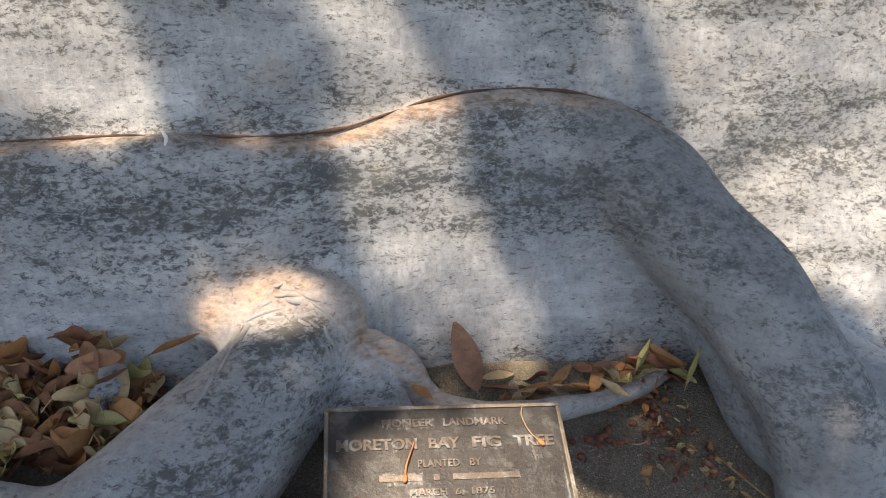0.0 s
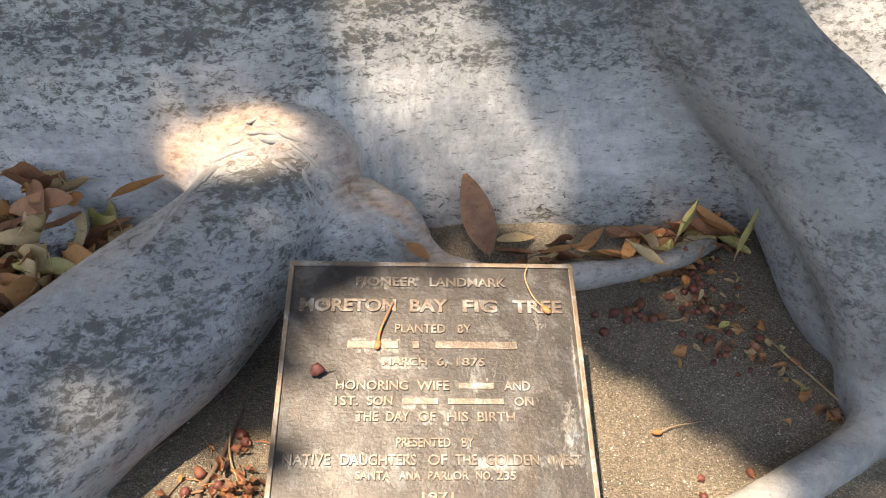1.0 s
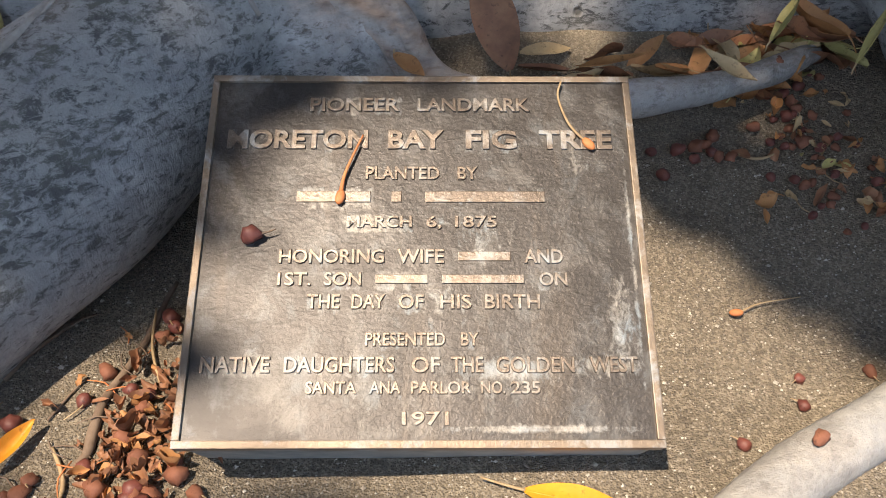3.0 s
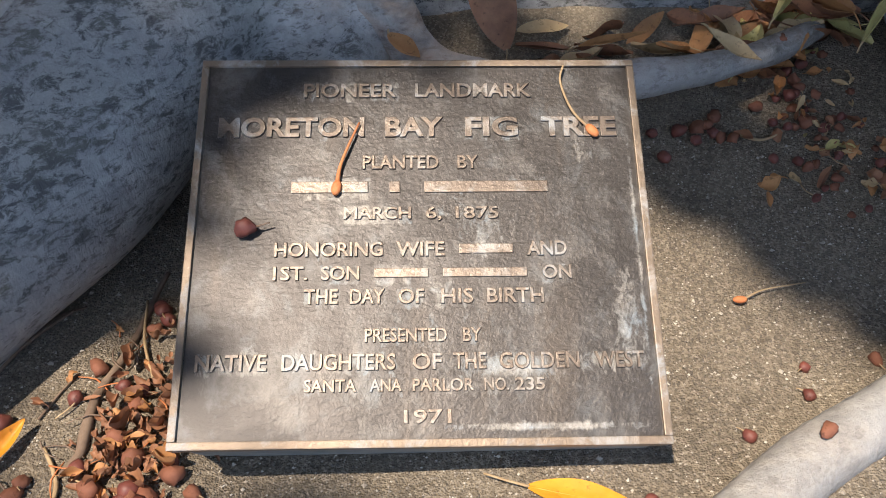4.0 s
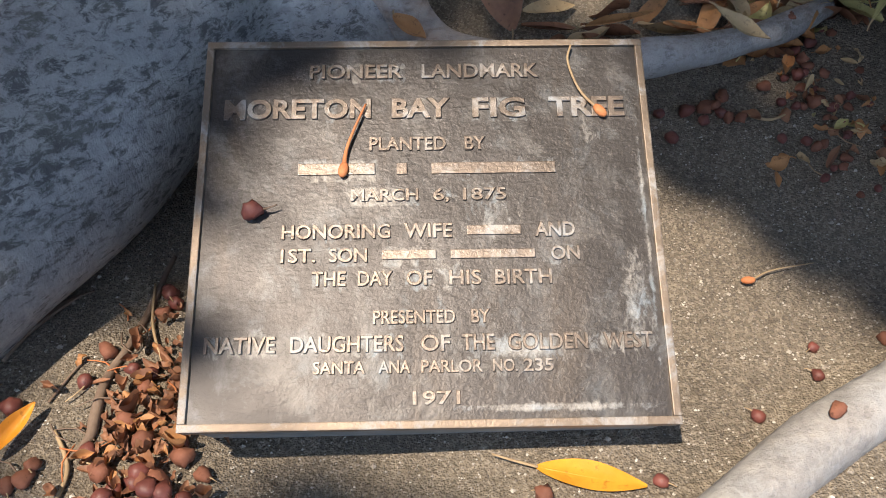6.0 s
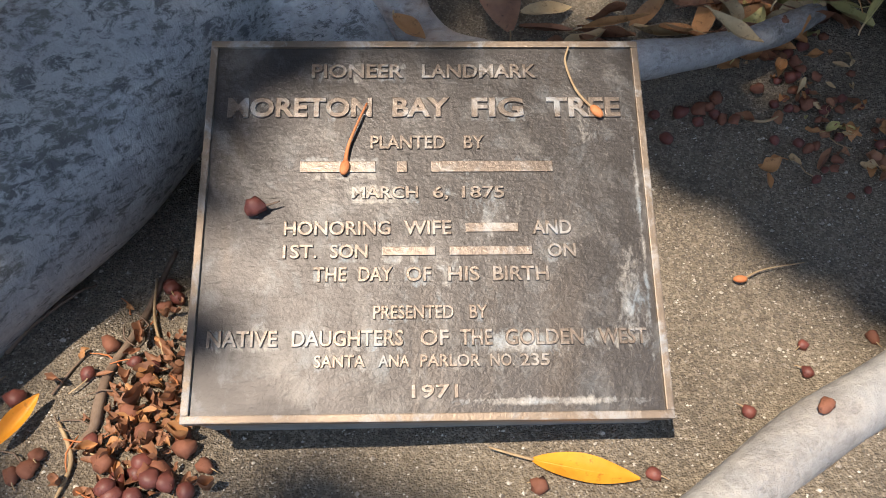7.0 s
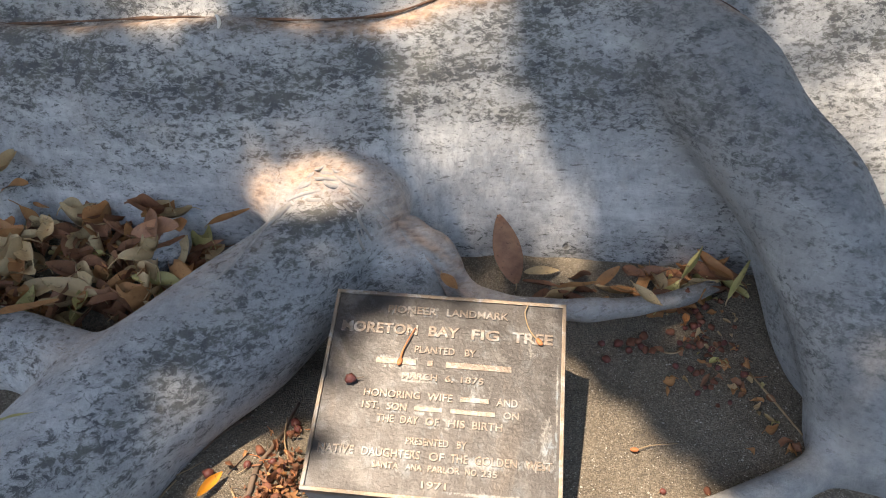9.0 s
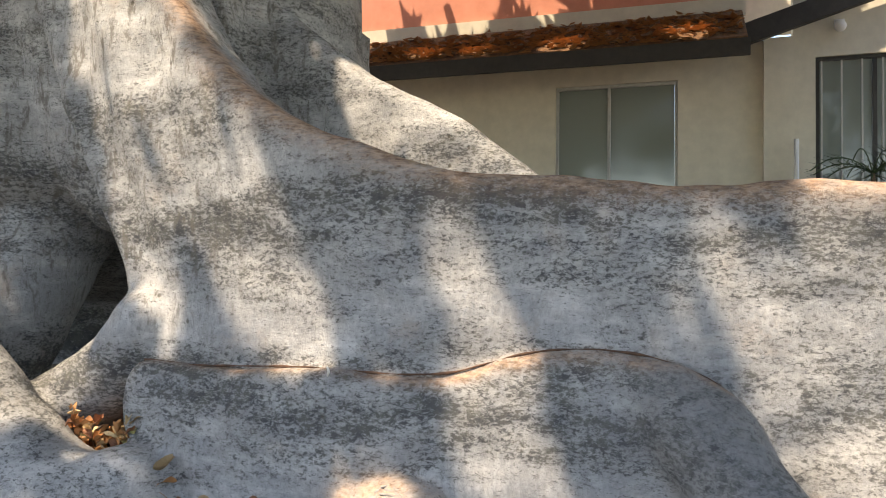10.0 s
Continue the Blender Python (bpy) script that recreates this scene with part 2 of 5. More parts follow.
# ---- the ground ----
def ground_z(x, y):
    """Height of the soil: flat in front, rising towards the tree, banked up behind the thick root."""
    up = np.clip(y, 0, 1.6)
    z = 0.33 * up ** 2 / (1 + 0.25 * up ** 2)
    bank = np.clip((-x - 0.55) / 0.5, 0, 1) * np.clip((y - 0.15) / 0.45, 0, 1)
    bank = bank * bank * (3 - 2 * bank)
    z = z + 0.20 * bank
    z = z + 0.042 * np.clip((-x - 0.25) / 0.25, 0, 1) * np.exp(-((y - 0.12) / 0.3) ** 2)
    z = z + 0.006 * np.sin(9 * x + 2 * np.sin(5 * y)) * np.cos(8 * y + x) + 0.003 * np.sin(31 * x + 4 * y) * np.cos(27 * y - 3 * x)
    return z * np.exp(-np.clip(np.hypot(x, y) - 5, 0, 99) / 8)


def axis_steps(lo, hi, step, far):
    mid = np.arange(lo, hi + step / 2, step)
    grow = []
    d, s = 0.0, step
    while d < far:
        s *= 1.35
        d += s
        grow.append(d)
    grow = np.array(grow)
    return np.concatenate([lo - grow[::-1], mid, hi + grow])


gx, gy = axis_steps(-1.7, 1.5, 0.02, 400), axis_steps(-0.8, 1.1, 0.02, 400)
GX, GY = np.meshgrid(gx, gy, indexing="ij")
GZ = ground_z(GX, GY)
nx, ny = GX.shape
idx = np.arange(nx * ny).reshape(nx, ny)
ground = from_arrays("ground", np.stack([GX, GY, GZ], -1).reshape(-1, 3).tolist(),
                     np.stack([idx[:-1, :-1], idx[1:, :-1], idx[1:, 1:], idx[:-1, 1:]], -1).reshape(-1, 4).tolist(), SOIL)
tagged(ground, "sandy grey-brown soil with grit, banked against the roots", "ground", kind="structure")


# ---- the fig tree: one distance field, meshed ----
STEP = 0.018
LO, HI = np.array((-5.0, -0.75, -0.12)), np.array((2.7, 4.0, 3.5))
AX = [np.arange(LO[i], HI[i], STEP, dtype=np.float32) for i in range(3)]
FIELD = np.full([len(a) for a in AX], 1.0, np.float32)


def region(lo, hi):
    sl, co = [], []
    for i in range(3):
        a, b = np.searchsorted(AX[i], (lo[i], hi[i]))
        sl.append(slice(a, b))
        co.append(AX[i][a:b])
    return tuple(sl), np.meshgrid(*co, indexing="ij", sparse=True)


def smin(a, b, k):
    h = np.maximum(k - np.abs(a - b), 0) / k
    return np.minimum(a, b) - h * h * k * 0.25


def smax(a, b, k):
    return -smin(-a, -b, k)


def join(sl, d, k):
    FIELD[sl] = smin(FIELD[sl], d.astype(np.float32), k)


def root(rows, blend=0.06, n=10, flat=1.0):
    """A root along rows of x, y, z, radius, melted into the rest. flat below 1 makes it a standing plank."""
    r = spline(rows, n)
    for a, b in zip(r, r[1:]):
        rad = max(a[3], b[3])
        pad = rad / min(flat, 1) + blend + 2 * STEP
        sl, (X, Y, Z) = region(np.minimum(a, b)[:3] - pad, np.maximum(a, b)[:3] + pad)
        if 0 in FIELD[sl].shape:
            continue
        d = b[:3] - a[:3]
        t = np.clip(((X - a[0]) * d[0] + (Y - a[1]) * d[1] + (Z - a[2]) * d[2]) / (d @ d), 0, 1)
        e = np.sqrt((X - a[0] - t * d[0]) ** 2 + (Y - a[1] - t * d[1]) ** 2 + ((Z - a[2] - t * d[2]) * flat) ** 2)
        join(sl, e - (a[3] + t * (b[3] - a[3])), blend)


def slim_root(rows, blend=0.03, n=16):
    """A root of even girth along rows of x, y, z, radius, joined to the rest at its ends."""
    r = spline(rows, n)
    rad = r[:, 3].max() + blend + 2 * STEP
    sl, (X, Y, Z) = region(r[:, :3].min(0) - rad, r[:, :3].max(0) + rad)
    join(sl, capsule_chain(r, X, Y, Z), blend)


def capsule_chain(r, X, Y, Z):
    best = None
    for a, b in zip(r, r[1:]):
        d = b[:3] - a[:3]
        t = np.clip(((X - a[0]) * d[0] + (Y - a[1]) * d[1] + (Z - a[2]) * d[2]) / (d @ d), 0, 1)
        e = np.sqrt((X - a[0] - t * d[0]) ** 2 + (Y - a[1] - t * d[1]) ** 2 + (Z - a[2] - t * d[2]) ** 2) - (a[3] + t * (b[3] - a[3]))
        best = e if best is None else np.minimum(best, e)
    return best


def curve(v, *pairs):
    p = np.array(pairs)
    s = spline(p, 8 * (len(p) - 1))
    return np.interp(v, s[:, 0], s[:, 1])


SEAM = [(-2.0, 1.02), (-1.82, 1.04), (-1.5, 1.03), (-1.2, 1.045), (-0.86, 1.06), (-0.48, 1.05), (-0.26, 1.06), (-0.11, 1.10), (0.06, 1.15),
        (0.25, 1.175), (0.45, 1.17), (0.6, 1.145), (0.78, 1.08), (0.92, 0.97), (1.08, 0.74), (1.4, 0.3)]
CREST = [(-3.6, 4.4), (-2.6, 3.9), (-1.9, 3.15), (-1.68, 2.83), (-1.45, 2.53), (-1.13, 2.26), (-0.72, 2.06), (-0.34, 1.945), (0.06, 1.905), (0.66, 1.86), (1.4, 1.85), (2.8, 1.72)]


def lower_face(x, z):
    y = curve(x, (-2.0, 0.97), (-1.6, 0.90), (-1.1, 0.83), (-0.6, 0.83), (-0.2, 0.92), (0.25, 0.955), (0.65, 0.95), (0.95, 0.93), (1.3, 1.0), (1.6, 1.1))
    s = np.clip((z - 0.2) / 0.9, -0.3, 1.3)
    return y + 0.03 - 0.10 * np.sin(np.pi * np.clip(s, 0, 1)) * 0.7 + 0.02 * np.sin(3.1 * x + 2) * np.sin(4 * z)


def upper_face(x, z):
    y = curve(x, (-3.4, 1.6), (-2.4, 1.22), (-1.9, 1.10), (-1.5, 1.04), (-1.1, 0.96), (-0.7, 0.94), (-0.3, 0.97), (0.1, 1.05), (0.5, 1.09), (1.0, 1.12), (1.6, 1.15), (2.8, 1.3))
    return y - 0.05 * np.clip((z - 1.5) / 0.5, 0, 1.5) * np.clip((0.3 - x) / 1.0, 0, 1) + 0.018 * np.sin(2.3 * x + 1) * np.sin(3 * z + 1) + 0.035 * np.sin(13 * x + 5 * z) * np.clip((-x - 1.35) / 0.5, 0, 1) * np.clip((z - 1.1) / 0.6, 0, 1) + (0.14 - 0.55 * np.clip((x - 1.05) / 0.35, 0, 1)) * np.clip(0.95 - z, 0, 1)


# lower plank of bark
sl, (X, Y, Z) = region((-2.15, 0.5, -0.12), (1.7, 1.6, 1.5))
d = smax(lower_face(X, Z) - Y, Z - curve(X, *SEAM), 0.07)
d = smax(d, -1.88 + 0.9 * np.clip(0.75 - Z, 0, 1) ** 1.3 + 0.3 * np.clip(Z - 0.95, 0, 1) - X, 0.08)
d = smax(smax(d, Y - 1.45, 0.05), X - 1.06, 0.1)
join(sl, d, 0.03)
# upper plank, running up into the trunk
sl, (X, Y, Z) = region(LO - 1, HI + 1)
left = curve(Z, (-0.2, -1.95), (1.07, -1.99), (1.3, -2.03), (1.7, -2.19), (2.08, -2.38), (2.65, -2.75), (3.6, -3.3))
d = smax(upper_face(X, Z) - Y, Z - curve(X, *CREST), 0.09)
d = smax(d, left - X, 0.14)
d = smax(d, Y - (upper_face(X, Z) + 0.22 + 0.25 * np.clip(-X - 0.8, 0, 3)), 0.12)
join(sl, d, 0.03)
# buttress behind it
d = smax(2.12 + 0.05 * np.sin(3 * X) - Y, Z - curve(X, (-3.4, 4.6), (-2.2, 3.5), (-1.86, 3.22), (-1.38, 2.85), (-1.0, 2.6), (-0.64, 2.42), (-0.43, 2.28), (-0.16, 2.06), (0.2, 1.7), (0.8, 1.0), (1.6, 0.2)), 0.12)
d = smax(smax(d, Y - 2.42, 0.12), -2.05 - X, 0.1)
join(sl, d, 0.1)
# trunk behind the recess
d = np.sqrt((X + 2.75) ** 2 + (Y - 2.85) ** 2 + 9 * np.clip(1.9 - Z, 0, 9) ** 2) - (1.0 + 0.25 * np.clip(1.2 - Z, 0, 2)) - 0.07 * np.sin(5 * np.arctan2(Y - 2.85, X + 2.75) + 1.0)
join(sl, d, 0.25)
# hollow side of the trunk: an overhanging wall, deep at the foot
face = 1.75 - 0.6 * np.clip(-X - 2.7, 0, 3) + 2.1 * np.clip((2.05 - Z) / 0.85, 0, 1) ** 1.5 + 0.08 * np.sin(6.5 * X + 0.8 * Z)
d = smax(face - Y, X + 1.95, 0.1)
join(sl, d, 0.15)
# flutes of the trunk face over the recess
root([(-3.2, 1.7, 3.6, 0.30), (-2.85, 1.75, 2.5, 0.26), (-2.75, 1.9, 1.9, 0.2)], 0.12)
# thick root towards the plaque's side
root([(-0.36, 0.86, 0.45, 0.13), (-0.44, 0.67, 0.38, 0.165), (-0.595, 0.42, 0.285, 0.18), (-0.775, 0.17, 0.195, 0.185), (-0.90, -0.05, 0.12, 0.195), (-0.95, -0.30, 0.02, 0.22), (-0.95, -0.6, -0.1, 0.24)], 0.07, 16)
root([(-0.62, 0.80, 0.50, 0.05), (-0.42, 0.78, 0.55, 0.07), (-0.28, 0.82, 0.50, 0.06)], 0.10)
# twisted knot and the thin root behind the plaque
THIN_ROOT = [(-0.36, 0.86, 0.44, 0.070), (-0.27, 0.80, 0.425, 0.066), (-0.16, 0.765, 0.40, 0.060), (-0.07, 0.745, 0.355, 0.052), (-0.032, 0.71, 0.295, 0.046),
             (0.03, 0.66, 0.258, 0.040), (0.12, 0.63, 0.25, 0.036), (0.25, 0.62, 0.245, 0.035), (0.39, 0.63, 0.24, 0.034), (0.55, 0.67, 0.24, 0.031), (0.70, 0.75, 0.238, 0.027), (0.80, 0.82, 0.245, 0.02)]
slim_root([(x, y, z - 0.004, r - 0.011) for x, y, z, r in THIN_ROOT], 0.01, 40)
root([(-0.32, 0.74, 0.36, 0.09), (-0.20, 0.71, 0.27, 0.08), (-0.12, 0.68, 0.18, 0.07)], 0.06)
# leg of the planks on the other side, and its feet
root([(0.64, 1.03, 0.96, 0.15), (0.82, 0.90, 0.79, 0.145), (0.99, 0.70, 0.575, 0.15), (1.07, 0.48, 0.385, 0.14), (1.10, 0.33, 0.19, 0.135), (1.13, 0.29, 0.0, 0.145)], 0.08, 16)
root([(0.90, 1.0, 0.74, 0.12), (1.10, 0.88, 0.52, 0.115), (1.36, 0.74, 0.28, 0.12), (1.65, 0.58, 0.08, 0.15), (2.0, 0.45, -0.1, 0.18)], 0.03, 14)
root([(0.97, 1.0, 0.55, 0.10), (1.04, 0.78, 0.36, 0.11), (1.07, 0.52, 0.16, 0.12)], 0.08)
slim_root([(1.08, 0.24, 0.10, 0.10), (0.97, 0.205, 0.04, 0.058), (0.86, 0.14, 0.018, 0.050), (0.715, 0.055, 0.010, 0.046), (0.517, -0.052, 0.008, 0.044), (0.36, -0.155, 0.004, 0.041), (0.2, -0.27, -0.004, 0.036), (-0.1, -0.47, -0.015, 0.03), (-0.4, -0.64, -0.04, 0.03)], 0.05, 60)
# unseen buttress, added on the recess's far side to keep light out
root([(-3.55, 1.15, 0.1, 0.34), (-3.5, 1.7, 1.2, 0.40), (-3.4, 2.3, 2.4, 0.45)], 0.1)
# roots past the far end of the lower plank
root([(-3.3, 0.85, 1.25, 0.30), (-2.75, 0.80, 0.78, 0.30), (-2.25, 0.76, 0.46, 0.27), (-1.95, 0.76, 0.36, 0.23), (-1.72, 0.80, 0.47, 0.18), (-1.66, 0.88, 0.42, 0.17)], 0.08, 16)
root([(-1.9, 1.12, 1.25, 0.12), (-2.1, 1.2, 1.0, 0.17), (-2.5, 1.25, 0.72, 0.2), (-2.9, 1.3, 0.5, 0.25)], 0.08)
# small roots lying in the litter bank
root([(-1.0, 0.80, 0.38, 0.04), (-0.93, 0.70, 0.385, 0.04), (-0.95, 0.60, 0.34, 0.035)], 0.03)
root([(-2.2, 0.22, 0.24, 0.12), (-1.6, 0.27, 0.27, 0.105), (-1.2, 0.22, 0.27, 0.095), (-0.95, 0.15, 0.24, 0.09)], 0.06)
# low swellings
X, Y, Z = np.meshgrid(*AX, indexing="ij", sparse=True)
FIELD += (0.010 * np.sin(7 * X + 3 * np.sin(4 * Z)) * np.sin(6 * Z + 2 * Y) + 0.004 * np.sin(23 * X + 5 * Z) * np.sin(19 * Z - 7 * Y + 4 * X)).astype(np.float32)


def surface_nets(f, lo=LO, step=STEP):
    """Quads where the field changes sign."""
    inside = f < 0
    n = np.array(f.shape)
    corners = [(i, j, k) for i in (0, 1) for j in (0, 1) for k in (0, 1)]
    cut = lambda a, o: a[o[0]:n[0] - 1 + o[0], o[1]:n[1] - 1 + o[1], o[2]:n[2] - 1 + o[2]]
    count = sum(cut(inside, c).astype(np.int8) for c in corners)
    cells = np.argwhere((count > 0) & (count < 8))
    index = np.full(n - 1, -1, np.int32)
    index[tuple(cells.T)] = np.arange(len(cells))
    total, hits = np.zeros((len(cells), 3)), np.zeros(len(cells))
    for c in corners:
        for axis in range(3):
            if c[axis]:
                continue
            e = list(c)
            e[axis] = 1
            a, b = f[tuple((cells + c).T)], f[tuple((cells + e).T)]
            w = (a < 0) != (b < 0)
            t = np.where(w, a / np.where(w, a - b, 1), 0)
            p = np.tile(np.array(c, float), (len(cells), 1))
            p[:, axis] = t
            total += p * w[:, None]
            hits += w
    verts = lo + step * (cells + total / hits[:, None])
    quads = []
    for axis in range(3):
        u, v = (axis + 1) % 3, (axis + 2) % 3
        a = inside[tuple(slice(0, -1) if i == axis else slice(1, -1) for i in range(3))]
        b = inside[tuple(slice(1, None) if i == axis else slice(1, -1) for i in range(3))]
        at = np.argwhere(a != b)
        flip = a[tuple(at.T)]
        at = at + np.array([0 if i == axis else 1 for i in range(3)])
        du, dv = np.eye(3, dtype=int)[u], np.eye(3, dtype=int)[v]
        q = np.stack([index[tuple((at - o).T)] for o in (du + dv, dv, 0 * du, du)], 1)
        q[~flip] = q[~flip][:, ::-1]
        quads.append(q)
    return verts, np.concatenate(quads)


verts, quads = surface_nets(FIELD)
trunk_me = bpy.data.meshes.new("trunk")
trunk_me.from_pydata(verts.tolist(), [], quads.tolist())
trunk_me.polygons.foreach_set("use_smooth", [True] * len(trunk_me.polygons))
trunk_me.materials.append(BARK)


def surface_y(x, z, y0=0.3):
    """Where a level line going into the tree at x, z first meets bark."""
    i, k = int(round((x - LO[0]) / STEP)), int(round((z - LO[2]) / STEP))
    j0 = int((y0 - LO[1]) / STEP)
    col = FIELD[i, j0:, k] < 0
    return float(LO[1] + STEP * (j0 + int(np.argmax(col)))) if col.any() else None


def top_z(x, y, ceiling=0.8):
    """Height of the soil or of the bark over it at x, y, looking down from the ceiling."""
    g = float(ground_z(x, y))
    i, j = int(round((x - LO[0]) / STEP)), int(round((y - LO[1]) / STEP))
    if not (0 <= i < FIELD.shape[0] and 0 <= j < FIELD.shape[1]):
        return g
    k1 = int((ceiling - LO[2]) / STEP)
    col = FIELD[i, j, :k1]
    inside = np.nonzero(col < 0)[0]
    if len(inside) == 0:
        return g
    k = inside[-1]
    if k == k1 - 1:
        return None
    return max(g, float(LO[2] + STEP * (k + col[k] / (col[k] - col[k + 1]))))


def near_line(points, width):
    s = spline(points, 64)
    return np.exp(-(np.min([np.linalg.norm(verts - p, axis=1) for p in s], 0) / width) ** 2)


seam_rows = []
for x in np.arange(-1.82, 0.84, 0.04):
    z = float(curve(x, *SEAM))
    ys = [surface_y(x, z + h) for h in (-0.03, -0.01, 0.01, 0.03)]
    if all(ys):
        j = int(np.argmax(np.diff(ys)))
        seam_rows.append((x, (ys[j] + ys[j + 1]) / 2, z - 0.02 + 0.02 * j))
seam_y = np.convolve(np.pad([q[1] for q in seam_rows], 4, mode="edge"), np.ones(9) / 9, "valid")
seam_rows = [(x, float(y), float(curve(x, *SEAM))) for (x, _, _), y in zip(seam_rows, seam_y)]
scar = 1.0 * near_line([(x, y - 0.015, z - 0.026) for x, y, z in seam_rows], 0.034)
scar = np.maximum(scar, 0.95 * near_line([(x, upper_face(x, z) + 0.06, z - 0.01) for x, z in CREST[3:]], 0.085))
scar = np.maximum(scar, 0.95 * near_line([(-0.62, 0.78, 0.54), (-0.42, 0.74, 0.60), (-0.28, 0.78, 0.53), (-0.2, 0.74, 0.42)], 0.085))
scar = np.maximum(scar, 0.5 * near_line([(-0.62, 0.45, 0.55), (-0.85, 0.25, 0.45), (-1.05, 0.0, 0.38)], 0.08))
scar = np.maximum(scar, 0.5 * near_line([(-0.05, 0.66, 0.33), (0.2, 0.59, 0.30), (0.36, 0.58, 0.29)], 0.03))
young = near_line([(1.0, 0.14, 0.08), (0.65, 0.005, 0.04), (0.39, -0.125, 0.03), (0.2, -0.25, 0.02), (-0.1, -0.45, 0.0)], 0.12)
young = np.maximum(young, near_line([(-0.05, 0.66, 0.29), (0.2, 0.60, 0.27), (0.5, 0.585, 0.26), (0.76, 0.73, 0.24)], 0.06))
trunk_me.attributes.new("young", "FLOAT", "POINT").data.foreach_set("value", young.astype(np.float32))
# shade worked into the bark colour: leg, feet, left root's underside, thin root
shade_tone = near_line([(0.72, 0.90, 0.98), (0.92, 0.75, 0.76), (1.0, 0.5, 0.5), (0.98, 0.28, 0.25), (1.0, 0.1, 0.1)], 0.30)
shade_tone = np.maximum(shade_tone, 0.7 * near_line([(1.15, 0.75, 0.6), (1.3, 0.55, 0.4), (1.55, 0.3, 0.2)], 0.18))
shade_tone = np.maximum(shade_tone, 0.35 * near_line([(-0.45, 0.50, 0.36), (-0.60, 0.25, 0.26), (-0.75, 0.02, 0.16)], 0.16))
shade_tone = np.maximum(shade_tone, 0.7 * near_line([(0.0, 0.62, 0.27), (0.2, 0.60, 0.255), (0.5, 0.585, 0.245), (0.76, 0.73, 0.24)], 0.05))
vx, vy, vz = verts.T
wall_side = (vy > 0.66).astype(float)
lower = wall_side * np.clip((1.0 - vx) / 0.3, 0, 1) * (vz < np.interp(vx, *zip(*SEAM)))
lichen = lower * (1.1 * np.exp(-((vz - 0.86) / 0.13) ** 2) - 0.75 * np.exp(-((vz - 0.52) / 0.14) ** 2))
upper = (vy > 0.8) * (1 - lower)
lichen += upper * (0.9 * np.exp(-((vz - 1.66) / 0.16) ** 2) - 0.6 * np.exp(-((vz - 1.25) / 0.13) ** 2) * (vx < 1.1))
lichen += 1.7 * near_line([(-0.36, 0.68, 0.50), (-0.46, 0.50, 0.45), (-0.58, 0.30, 0.38), (-0.70, 0.12, 0.30)], 0.10)
lichen -= 0.6 * near_line([(-0.62, 0.55, 0.50), (-0.80, 0.28, 0.42), (-0.98, 0.02, 0.32), (-1.0, -0.25, 0.25)], 0.10)
trunk_me.attributes.new("lichen", "FLOAT", "POINT").data.foreach_set("value", lichen.astype(np.float32))
upright = np.clip((-vx - 1.0) / 0.6, 0, 1) * np.clip((vz - 1.05) / 0.3, 0, 1)
trunk_me.attributes.new("upright", "FLOAT", "POINT").data.foreach_set("value", upright.astype(np.float32))
trunk_me.attributes.new("weathered_shade", "FLOAT", "POINT").data.foreach_set("value", shade_tone.astype(np.float32))
trunk_me.attributes.new("scar", "FLOAT", "POINT").data.foreach_set("value", scar.astype(np.float32))
tree = empty("fig_tree", pose(0, 0, 0))
tagged(tree, "huge pale grey fig tree with plank-like buttress roots and lichen streaks", "tree")
trunk = new("buttress_trunk", trunk_me)
trunk.parent = tree



# dark fibrous tube between the planks, standing for the crease's thin shadow
rows = [(x, y + 0.001, z + 0.006, (0.0045 + 0.0015 * math.sin(17 * x) + 0.0015 * math.sin(41 * x)) * min(1.0, 0.1 + (0.86 - x) * 3)) for x, y, z in seam_rows]
part("bark_seam", tube(bmesh.new(), rows, 6, 3 * len(rows)), CREASE_SHADE, tree, "dark brown fibrous strand for the seam's crease shadow")


def fold(points, r, n):
    """A rope-like ridge lying on the bark, given by x and z."""
    rows = []
    for x, z in spline(points, n):
        y = surface_y(x, z, 0.25)
        if y:
            rows.append((x, y, z, r * (0.6 + 0.6 * math.sin(math.pi * len(rows) / n))))
    return rows


for i in range(8):
    q = fold([(-0.63 + 0.016 * i, 0.455 + 0.013 * i), (-0.53 + 0.008 * i, 0.54 + 0.011 * i), (-0.42 + 0.006 * (i % 3), 0.565 + 0.0115 * i), (-0.33 + 0.004 * i, 0.53 + 0.010 * i), (-0.28 + 0.009 * i, 0.44 + 0.008 * i)], (0.008, 0.005, 0.0065, 0.004)[i % 4], 14)
    ob = part("root_fold", tube(bmesh.new(), q, 7, 26), FOLD_BARK, tree, "twisted brown fold of bark")


